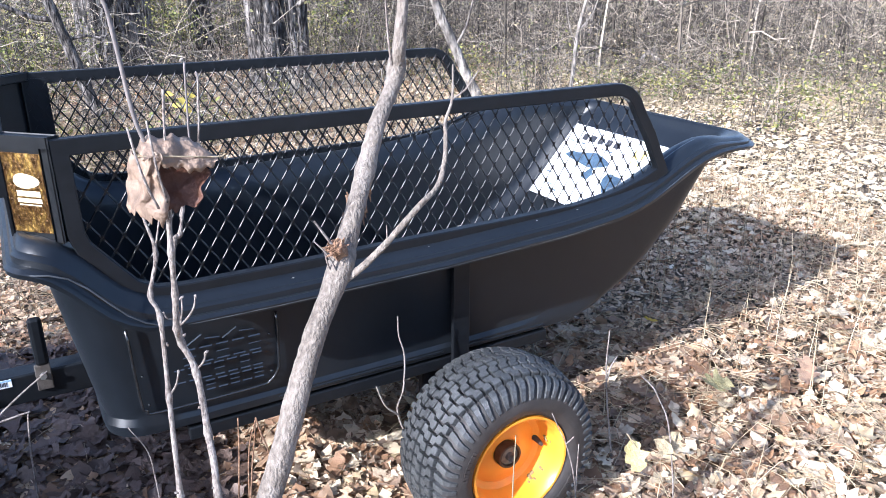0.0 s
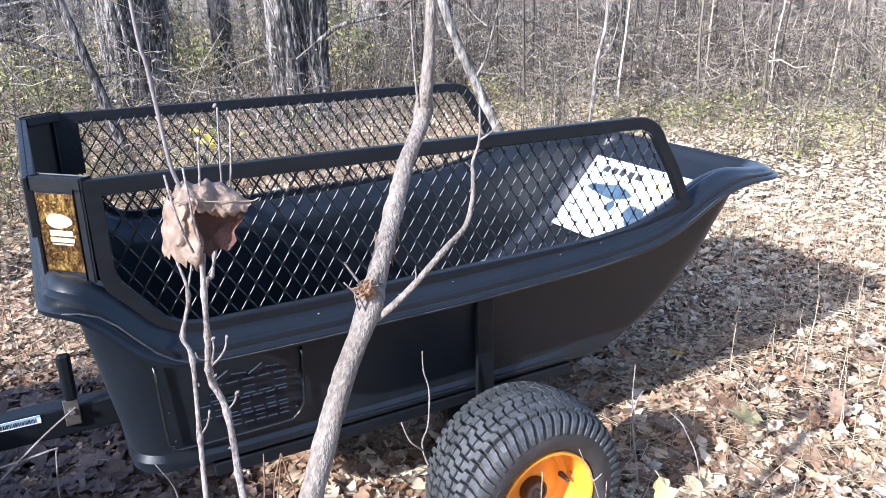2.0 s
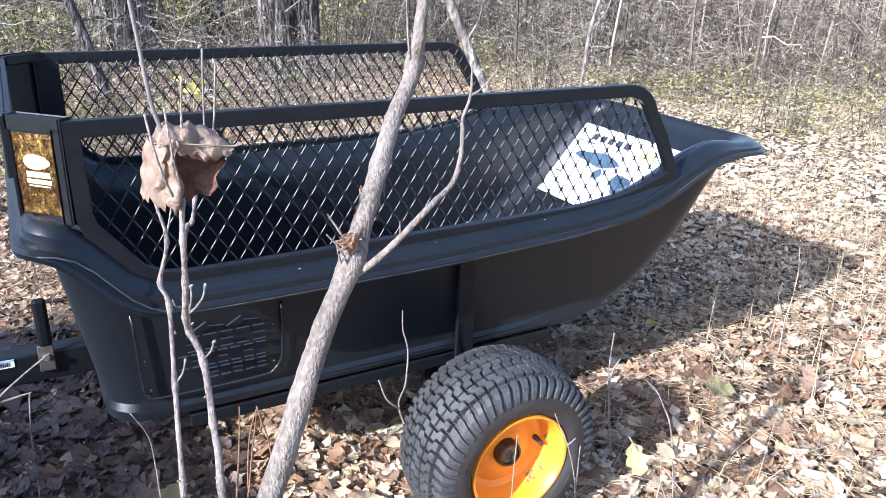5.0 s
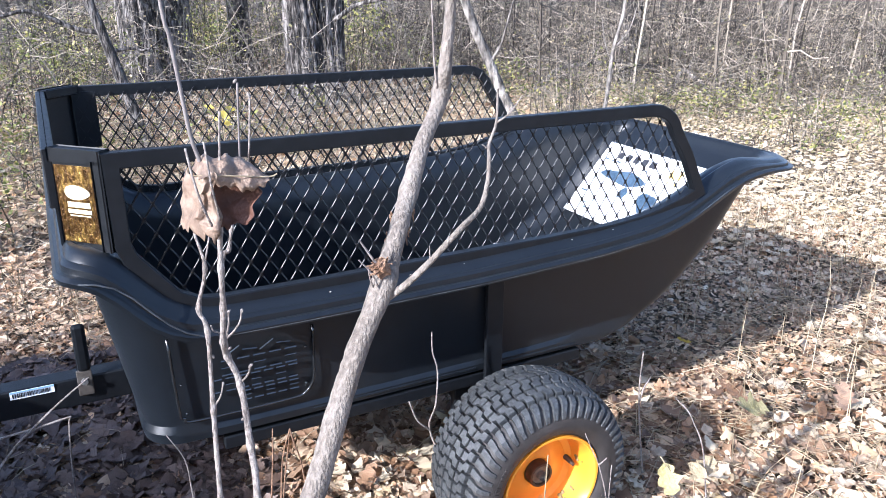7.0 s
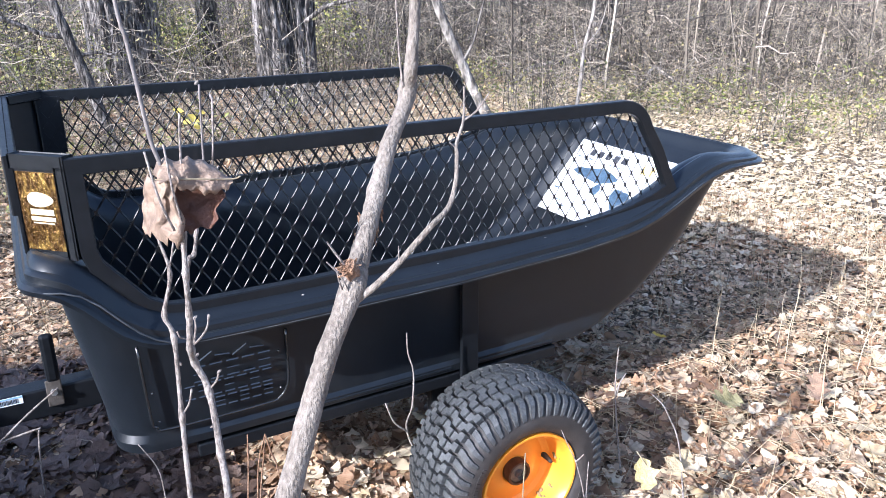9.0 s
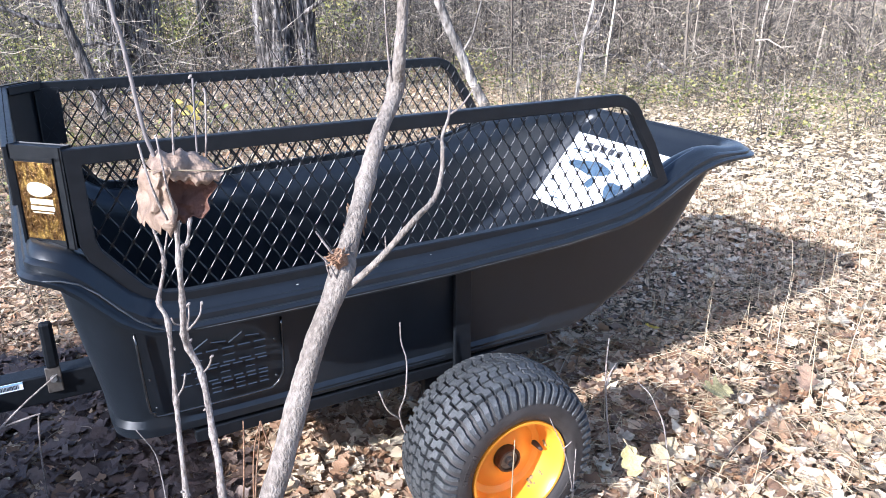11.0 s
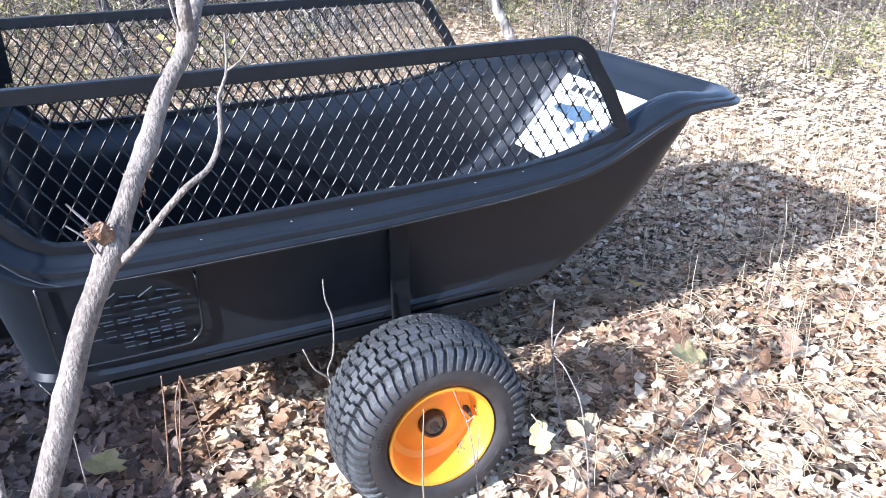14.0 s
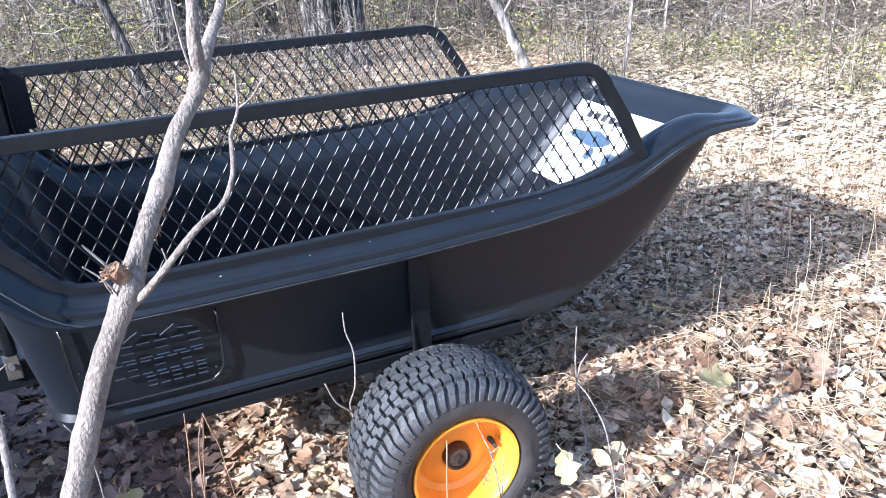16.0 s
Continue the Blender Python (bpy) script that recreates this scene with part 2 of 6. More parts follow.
def revolve(profile, axis_at, steps=64, closed=False):
    """A bmesh turned about the y axis through axis_at; profile rows are (radius, y)."""
    bm = bmesh.new()
    rings = []
    for k in range(steps):
        t = 2 * math.pi * k / steps
        rings.append([bm.verts.new((axis_at[0] + r * math.cos(t), y, axis_at[2] + r * math.sin(t))) for r, y in profile])
    n = len(profile)
    for k in range(steps):
        a, b = rings[k], rings[(k + 1) % steps]
        for i in range(n if closed else n - 1):
            j = (i + 1) % n
            bm.faces.new((a[i], a[j], b[j], b[i]))
    return bm


def spline(pts, per=6):
    """Catmull-Rom through the points."""
    P = [Vector(p) for p in pts]
    P = [P[0] * 2 - P[1]] + P + [P[-1] * 2 - P[-2]]
    out = []
    for i in range(1, len(P) - 2):
        for k in range(per):
            t = k / per
            a, b, c, d = P[i - 1:i + 3]
            out.append(0.5 * ((2 * b) + (c - a) * t + (2 * a - 5 * b + 4 * c - d) * t * t + (3 * b - a - 3 * c + d) * t ** 3))
    return out + [P[-2]]


def smooth01(t):
    t = min(1.0, max(0.0, t))
    return t * t * (3 - 2 * t)


# ---- ground ----
def ground_z(x, y):
    v = Vector((x * 0.9, y * 0.9, 0.3))
    far = smooth01((math.hypot(x - 1, y - 1) - 3) / 8)
    return 0.018 * noise.noise(v * 2.2) + 0.008 * noise.noise(v * 7) + far * 0.10 * noise.noise(v * 0.35) - 0.02


def build_ground():
    xs = sorted(set([round(-4 + 0.08 * i, 3) for i in range(126)] + [-300, -150, -80, -40, -22, -14, -10, -8, -6, -5, 7, 8, 9, 10, 12, 14, 17, 20, 25, 32, 45, 70, 120, 300]))
    ys = sorted(set([round(-2 + 0.08 * i, 3) for i in range(126)] + [-300, -100, -40, -18, -9, -5, -3, 9, 10, 11, 12, 13, 14, 16, 18, 21, 25, 32, 45, 70, 120, 300]))
    verts = [(x, y, ground_z(x, y)) for y in ys for x in xs]
    n = len(xs)
    faces = [(j * n + i, j * n + i + 1, (j + 1) * n + i + 1, (j + 1) * n + i) for j in range(len(ys) - 1) for i in range(n - 1)]
    ob = raw("ground", verts, faces, M_GROUND, smooth=True)
    return tagged(ob, "brown forest floor under dry fallen leaves", "ground", kind="structure")


ground = build_ground()

# ---- trailer ----
YC = 1.8955                                   # middle of the trailer
AXLE = (0.924, 0.201)
trailer = empty("utility_trailer", (0.95, YC, 0), "black plastic tub utility trailer with mesh sides on fallen leaves", "trailer")


def fix(ob, parent=None):
    """Keeps world coordinates of a mesh that is a part of the trailer."""
    ob.parent = parent or trailer
    if parent is None:
        ob.matrix_parent_inverse = Matrix.Translation(trailer.location).inverted()
    return ob


RIM_X = [-0.03, 0.095, 0.125, 0.155, 0.19, 0.235, 0.29, 0.49, 0.866, 1.195, 1.372, 1.45, 1.53, 1.60, 1.66, 1.74, 1.82, 1.99]
RIM_Z = [0.755, 0.750, 0.741, 0.706, 0.658, 0.619, 0.606, 0.605, 0.609, 0.623, 0.641, 0.658, 0.685, 0.712, 0.731, 0.743, 0.744, 0.735]


def rim_z(x):
    return float(np.mean([np.interp(x + d, RIM_X, RIM_Z) for d in (-0.03, -0.015, 0, 0.015, 0.03)]))


def taper(x):
    return 0.085 * smooth01((x - 1.3) / 0.75)


def ring_plan(x0, x1, w, r0, r1, n_side=64, n_end=16, n_cor=8):
    """A rounded rectangle: points (x, offset from the middle), starting at the near front corner and going to the tail."""
    pts = []
    def arc(cx, cy, r, a0, a1):
        for k in range(n_cor):
            a = radians(a0 + (a1 - a0) * k / n_cor)
            pts.append((cx + r * math.cos(a), cy + r * math.sin(a)))
    arc(x0 + r0, -w + r0, r0, 180, 270)
    for k in range(n_side):
        pts.append((x0 + r0 + (x1 - r1 - x0 - r0) * k / n_side, -w))
    arc(x1 - r1, -w + r1, r1, 270, 360)
    for k in range(n_end):
        pts.append((x1, -w + r1 + 2 * (w - r1) * k / n_end))
    arc(x1 - r1, w - r1, r1, 0, 90)
    for k in range(n_side):
        pts.append((x1 - r1 - (x1 - r1 - x0 - r0) * k / n_side, w))
    arc(x0 + r0, w - r0, r0, 90, 180)
    for k in range(n_end):
        pts.append((x0, w - r0 - 2 * (w - r0) * k / n_end))
    return pts


TAIL_S = [0, 0.08, 0.28, 0.47, 0.67, 0.80, 0.90, 0.96, 1]        # the tail's rounded belly: share of the way down, and x there
TAIL_X = [1.932, 1.883, 1.820, 1.760, 1.670, 1.597, 1.515, 1.445, 1.375]


def build_tub():
    # rows: front x, tail x, half width, lift over the rim line, front and tail corner radius, share of the way to the floor
    rows = [(f, t, w, lift, 0.06, 0.09, 0) for f, t, w, lift in (
        (0.043, 1.966, 0.494, -0.004), (0.032, 1.977, 0.506, -0.001), (0.031, 1.978, 0.5075, 0.005), (0.035, 1.974, 0.503, 0.0095), (0.043, 1.968, 0.4945, 0.0105), (0.044, 1.967, 0.493, 0.023),
        (0.047, 1.964, 0.4885, 0.0275), (0.051, 1.962, 0.4845, 0.0285), (0.055, 1.957, 0.477, 0.040), (0.060, 1.953, 0.468, 0.046), (0.064, 1.949, 0.457, 0.047),
        (0.067, 1.946, 0.449, 0.043), (0.070, 1.943, 0.440, 0.044), (0.073, 1.940, 0.428, 0.040), (0.076, 1.937, 0.410, 0.030), (0.078, 1.934, 0.395, 0.008))]
    for s in (0.03, 0.08, 0.17, 0.28, 0.38, 0.47, 0.57, 0.67, 0.74, 0.80, 0.86, 0.90, 0.935, 0.965, 0.985, 0.997):
        tail = float(np.interp(s, TAIL_S, TAIL_X))
        rows.append((0.079 + 0.078 * s - (0.007 if 0.93 < s < 0.99 else 0), tail, 0.389 - 0.022 * s + (0.007 if 0.93 < s < 0.99 else 0), -0.01 * (1 - s), 0.075, 0.05 + 0.045 * smooth01(s / 0.4), s))
    rows.append((0.195, 1.325, 0.335, 0, 0.07, 0.10, 1.0))
    rows.append((0.26, 1.28, 0.27, 0, 0.06, 0.06, 1.0))
    bm = bmesh.new()
    rings = []
    rim = ring_plan(*rows[10][:3], *rows[10][4:6])
    for x0, x1, w, lift, r0, r1, s in rows:
        ring = []
        for (x, o), (xr, _) in zip(ring_plan(x0, x1, w, r0, r1), rim):
            t = taper(x) * (1.0 if s == 0 else 1 - 0.5 * min(1, s * 2.5))
            o2 = o * (1 - t / 0.4955)
            z = (1 - s) * (rim_z(xr) + lift * (1 - 0.42 * smooth01((xr - 1.70) / 0.16))) + s * 0.312
            ring.append(bm.verts.new((x, YC + o2, z)))
        rings.append(ring)
    n = len(rings[0])
    for a, b in zip(rings, rings[1:]):
        for k in range(n):
            bm.faces.new((a[k], a[(k + 1) % n], b[(k + 1) % n], b[k]))
    bm.faces.new(rings[-1])
    bmesh.ops.recalc_face_normals(bm, faces=bm.faces)
    tub = part("tub", bm, M_TUB, label="moulded black plastic tub with rolled rim", smooth=True, angle=31)
    sol = tub.modifiers.new("thickness", "SOLIDIFY")
    sol.thickness, sol.offset = 0.007, 0
    # pale strip on the lip: scuffs, and the sun's glint put into the colour
    edge = bmesh.new()
    pts = []
    for x, o in ring_plan(0.031, 1.978, 0.5085, 0.06, 0.09):
        pts.append((x, YC + o * (1 - taper(x) / 0.4955), rim_z(min(max(x, 0.064), 1.949)) + 0.0015))
    add_tube(edge, pts + pts[:1], 0.0018, 5, False)
    fix(part("trimmed_edge", edge, M_EDGE, label="scuffed grey trimmed edge of the rim, sun glint in its colour", smooth=True))
    return fix(tub)


tub = build_tub()


def side_poly():
    """Centre line of a side panel's frame, (x, z)."""
    pts = [(0.143, 0.953)]
    pts += [(1.345, 0.953)]
    for a in range(0, 71, 14):                  # rounded upper tail corner
        t = radians(90 - a)
        pts.append((1.352 + 0.085 * math.cos(t), 0.868 + 0.085 * math.sin(t)))
    pts += [(1.478, 0.83), (1.53, 0.732), (1.47, 0.708), (1.40, 0.688), (1.34, 0.677), (1.25, 0.668), (1.05, 0.664), (0.80, 0.662), (0.5, 0.658), (0.31, 0.658),
            (0.262, 0.664), (0.225, 0.684), (0.155, 0.772), (0.146, 0.80)]
    return pts


def inside(p, poly):
    x, z = p
    c = False
    for (x0, z0), (x1, z1) in zip(poly, poly[1:] + poly[:1]):
        if (z0 > z) != (z1 > z) and x < (x1 - x0) * (z - z0) / (z1 - z0) + x0:
            c = not c
    return c


def near_poly(p, poly, margin):
    """Inside poly, or no further than margin outside it."""
    if inside(p, poly):
        return True
    q = Vector(p)
    for a, b in zip(poly, poly[1:] + poly[:1]):
        a, b = Vector(a), Vector(b)
        t = max(0.0, min(1.0, (q - a).dot(b - a) / (b - a).length_squared))
        if (q - a - (b - a) * t).length < margin:
            return True
    return False


def mesh_panel(poly, place, sign, label, inner=0.0):
    """A flat-bar frame round poly and expanded metal in it. place(u, d, z): the point at u along, d out of the sheet."""
    side = new("side_panel")
    fix(side)
    tagged(side, label)
    bm = bmesh.new()
    n = len(poly)
    half, thick = 0.0145, 0.011
    loops = []
    for i in range(n):
        p, q, r = Vector(poly[i - 1]), Vector(poly[i]), Vector(poly[(i + 1) % n])
        d0, d1 = (q - p).normalized(), (r - q).normalized()
        m = (d0 + d1).normalized()
        nn = Vector((-m.y, m.x))
        k = half / max(0.5, m.dot(d1))
        e = 0.0022
        a, b, ai, bi = q + nn * k, q - nn * k, q + nn * (k - e), q - nn * (k - e)
        loops.append([bm.verts.new(place(c.x, dy, c.y)) for c, dy in
                      ((a, -thick + e), (ai, -thick), (bi, -thick), (b, -thick + e), (b, thick - e), (bi, thick), (ai, thick), (a, thick - e))])
    for i in range(n):
        a, b = loops[i], loops[(i + 1) % n]
        for k in range(8):
            bm.faces.new((a[k], a[(k + 1) % 8], b[(k + 1) % 8], b[k]))
    part("frame", bm, M_STEEL, smooth=True, angle=35).parent = side
    px, pz = 0.037, 0.056                        # diamond of the expanded metal
    bm = bmesh.new()
    def strand(p, q, rise):
        d = Vector((q[0] - p[0], 0, q[1] - p[1]))
        L = d.length
        d.normalize()
        up = d.cross(Vector((0, 1, 0)))
        up = up if up.z > 0 else -up
        # a ribbon that lies flat at the nodes and twists out of the sheet between them
        hw, ht = 0.0017, 0.0009
        a = Vector((p[0], 0, p[1])) - d * 0.001
        rings = []
        for t, k in ((0, 0), (0.16, 0.12), (0.27, 1), (0.73, 1), (0.84, 0.12), (1, 0)):
            ax = (up * (1 - 0.25 * k) + Vector((0, rise, 0)) * 0.66 * k).normalized()
            ay = d.cross(ax).normalized()
            c = a + d * (L + 0.002) * t
            w = hw * (1.12 - 0.12 * k)
            rings.append([bm.verts.new(place(*(c + Vector((0, inner, 0)) + ax * sx * w + ay * sy * ht))) for sx, sy in ((-1, -1), (1, -1), (1, 1), (-1, 1))])
        for r0, r1 in zip(rings, rings[1:]):
            for k in range(4):
                bm.faces.new((r0[k], r0[(k + 1) % 4], r1[(k + 1) % 4], r1[k]))
    u0, z0 = min(p[0] for p in poly), min(p[1] for p in poly)
    u1, z1 = max(p[0] for p in poly), max(p[1] for p in poly)
    for i in range(-2, int((u1 - u0) / px) + 3):
        for j in range(-1, int(2 * (z1 - z0) / pz) + 2):
            u = u0 - 0.011 + i * px + (px / 2 if j % 2 else 0)
            z = z0 - 0.018 + j * pz / 2
            for du, rise in ((px / 2, sign), (-px / 2, -sign if inner >= 0 else sign)):
                if near_poly((u + du / 2, z + pz / 4), poly, 0.009):
                    strand((u, z), (u + du, z + pz / 2), rise)
    part("mesh", bm, M_MESH, label="expanded metal diamond mesh").parent = side
    return side


near_side = mesh_panel(side_poly(), lambda u, d, z: (u, 1.436 + d, z), -1, "black steel side panel with expanded metal mesh", 0.0125)
far_side = mesh_panel(side_poly(), lambda u, d, z: (u, 2 * YC - 1.436 + d, z), -1, "black steel side panel with expanded metal mesh", -0.0125)
front_side = mesh_panel([(YC - 0.375, 0.953), (YC + 0.375, 0.953), (YC + 0.375, 0.876), (YC - 0.375, 0.876)], lambda u, d, z: (0.052 + d, u, z), 1, "black steel front panel with expanded metal mesh")


def build_front():
    """Front panel with the two slanted corner plates and their amber reflectors."""
    z0, z1 = 0.792, 0.968
    for s in (-1, 1):
        corner = new("corner_plate")
        fix(corner)
        a = Vector((0.128, YC + s * 0.462, 0))
        b = Vector((0.058, YC + s * 0.392, 0))
        d = (b - a).normalized()
        nrm = Vector((-d.y, d.x, 0)) * (1 if s > 0 else -1)
        if nrm.x > 0:
            nrm = -nrm
        m = Matrix((( d.x, nrm.x, 0, a.x), (d.y, nrm.y, 0, a.y), (0, 0, 1, 0), (0, 0, 0, 1)))
        L = (b - a).length
        bm = bmesh.new()
        add_box(bm, (0, -0.003, z0), (L, 0.003, z1 - 0.018), m, 0.0012)
        add_box(bm, (-0.004, -0.02, z1 - 0.018), (L + 0.004, 0.006, z1 + 0.001), m, 0.003)
        add_box(bm, (-0.004, -0.012, z0), (0.012, 0.006, z1 - 0.018), m, 0.003)
        part("plate", bm, M_STEEL).parent = corner
        bm = bmesh.new()
        add_box(bm, (0.016, 0.0035, z0 + 0.012), (L - 0.004, 0.0055, z1 - 0.026), m, 0.0006)
        refl = part("reflector", bm, M_REFL, label="amber reflective sticker with cream emblem")
        refl.parent = corner
        # a plain cream emblem above two bars
        bm = bmesh.new()
        e = 0.0064
        mid = L * 0.52
        blob = [(-0.027 * math.cos(math.pi * k / 9), 0.011 + (0.013 + 0.003 * math.cos(math.pi * k / 9)) * math.sin(math.pi * k / 9)) for k in range(18)]
        vs = [bm.verts.new(m @ Vector((mid - u * (1 if s < 0 else -1), e, 0.884 + v))) for u, v in blob]
        bmesh.ops.triangle_fill(bm, use_beauty=True, edges=[bm.edges.new((vs[k - 1], vs[k])) for k in range(len(vs))])
        for zz, h, w in ((0.868, 0.010, 0.024), (0.857, 0.0075, 0.025), (0.852, 0.0022, 0.022)):
            vs = [bm.verts.new(m @ Vector(c)) for c in ((mid - w, e, zz), (mid + w, e, zz), (mid + w, e, zz + h), (mid - w, e, zz + h))]
            bm.faces.new(vs)
        tagged(part("emblem", bm, M_CREAM), kind="stuff").parent = corner
    bm = bmesh.new()
    add_box(bm, (0.049, YC - 0.388, 0.790), (0.055, YC + 0.388, 0.862), None, 0.0012)
    fix(part("front_plate", bm, M_STEEL, label="solid black sheet below the front mesh"))
    for s in (-1, 1):                            # sheet posts that join panel and side frames
        bm = bmesh.new()
        y = YC + s * 0.449
        add_box(bm, (0.128, y - 0.003, 0.80), (0.158 if s < 0 else 0.186, y + 0.003, 0.953), None, 0.001)
        fix(part("corner_sheet", bm, M_STEEL))


build_front()


def build_chassis():
    bm = bmesh.new()
    add_box(bm, (-0.56, YC - 0.028, 0.272), (0.5, YC + 0.028, 0.345), None, 0.004)
    fix(part("tongue", bm, M_STEEL, label="black square steel drawbar"))
    for s in (-1, 1):
        bm = bmesh.new()
        y = YC + s * 0.362
        add_box(bm, (0.30, y - 0.015, 0.274), (1.25, y + 0.015, 0.3045), None, 0.003)
        fix(part("side_rail", bm, M_STEEL))
        for x0, x1 in ((0.50, 0.925), (0.998, 1.235)):
            bm = bmesh.new()
            y = YC + s * 0.3745
            add_box(bm, (x0, y - 0.006, 0.321), (x1, y + 0.006, 0.328), None, 0.0025)
            fix(part("moulded_ledge", bm, M_TUB))
        bm = bmesh.new()
        y = YC + s * 0.400
        add_box(bm, (0.938, y - 0.006, 0.19), (0.985, y + 0.006, 0.60), None, 0.002)
        fix(part("side_strap", bm, M_STEEL, label="black steel strap running down to the axle"))
    bm = bmesh.new()
    add_tube(bm, [(AXLE[0], YC - 0.66, AXLE[1]), (AXLE[0], YC + 0.66, AXLE[1])], 0.016, 16)
    fix(part("axle", bm, M_STEEL))
    for y in (YC - 0.34, YC + 0.34):
        bm = bmesh.new()
        add_box(bm, (0.88, y - 0.012, 0.19), (0.99, y + 0.012, 0.27), None, 0.003)
        fix(part("axle_bracket", bm, M_STEEL))
    # tilt latch lever on the drawbar
    latch = new("tilt_latch")
    fix(latch)
    bm = bmesh.new()
    add_box(bm, (0.034, YC - 0.040, 0.362), (0.064, YC - 0.022, 0.484), None, 0.0085)
    part("grip", bm, M_STEEL, latch, "black plastic dipped lever grip")
    bm = bmesh.new()
    add_box(bm, (0.030, YC - 0.037, 0.30), (0.064, YC - 0.029, 0.366), None, 0.002)
    part("lever", bm, M_RUST, latch, "dull grey steel lever plate")
    bm = bmesh.new()
    add_tube(bm, [(0.046, YC - 0.046, 0.338), (0.046, YC - 0.02, 0.338)], 0.008, 6)
    part("bolt", bm, M_PLATED, latch)
    # barcode label on the drawbar's side
    code = new("drawbar_label")
    fix(code)
    bm = bmesh.new()
    add_box(bm, (-0.113, YC - 0.0295, 0.323), (-0.020, YC - 0.028, 0.3425), None, 0)
    part("card", bm, M_PAPER, code)
    bm = bmesh.new()
    rnd = random.Random(5)
    x = -0.108
    while x < -0.030:
        w = rnd.choice((0.0012, 0.002, 0.003))
        add_box(bm, (x, YC - 0.0302, 0.3265), (x + w, YC - 0.0294, 0.337))
        x += w + rnd.choice((0.0012, 0.002))
    tagged(part("bars", bm, M_INK, code), kind="stuff")
    bm = bmesh.new()
    add_box(bm, (-0.113, YC - 0.0302, 0.3385), (-0.020, YC - 0.0294, 0.3425))
    part("band", bm, M_BAND, code)


build_chassis()


def build_panel():
    """The framed emblem moulded into the tub's side, with plain raised bars for its lettering."""
    for s in (-1, 1):
        y = YC + s * 0.3915
        o = s * 0.0035
        plate = new("moulded_panel")
        fix(plate)
        tagged(plate, "raised moulded panel with glossy emblem bars")
        bm = bmesh.new()
        path = [(0.205, 0.57), (0.213, 0.40), (0.222, 0.380), (0.245, 0.368), (0.45, 0.368), (0.482, 0.375), (0.499, 0.396), (0.504, 0.425), (0.504, 0.54)]
        P = spline([(x, y + o - s * (0.57 - z) * 0.05, z) for x, z in path], 5)
        add_tube(bm, P, 0.0032, 6)
        part("bead", bm, M_GLOSS, plate, smooth=True)
        bm = bmesh.new()
        def bar(x0, z0, x1, z1, r=0.0022):
            add_tube(bm, [(x0, y + o * 1.2 - s * (0.57 - z0) * 0.05, z0), (x1, y + o * 1.2 - s * (0.57 - z1) * 0.05, z1)], r, 5)
        for row, (z, h, x0, x1, cnt) in enumerate(((0.462, 0.034, 0.30, 0.47, 5), (0.424, 0.03, 0.28, 0.47, 7), (0.393, 0.022, 0.34, 0.47, 5))):
            w = (x1 - x0) / cnt
            for k in range(cnt):
                a, b = x0 + k * w + w * 0.14, x0 + (k + 1) * w - w * 0.12
                bar(a, z, b, z, 0.0023)
                bar(a, z + h, b, z + h, 0.0023)
                if k % 2 == row % 2:
                    bar(a, z + h * 0.5, b, z + h * 0.5, 0.0015)
        for k in range(4):
            bar(0.315 + 0.036 * k, 0.507 + 0.008 * (k % 2), 0.345 + 0.036 * k, 0.512 + 0.014 * ((k + 1) % 2))
        tagged(part("emblem", bm, M_GLOSS, plate), kind="stuff")
        for x, z in ((0.222, 0.46), (0.228, 0.39), (0.486, 0.398), (0.486, 0.49)):
            bm = bmesh.new()
            bmesh.ops.create_icosphere(bm, subdivisions=1, radius=0.0035, matrix=Matrix.Translation((x, y + o * 0.6 - s * (0.57 - z) * 0.05, z)))
            part("rivet", bm, M_GLOSS, plate, smooth=True)


build_panel()


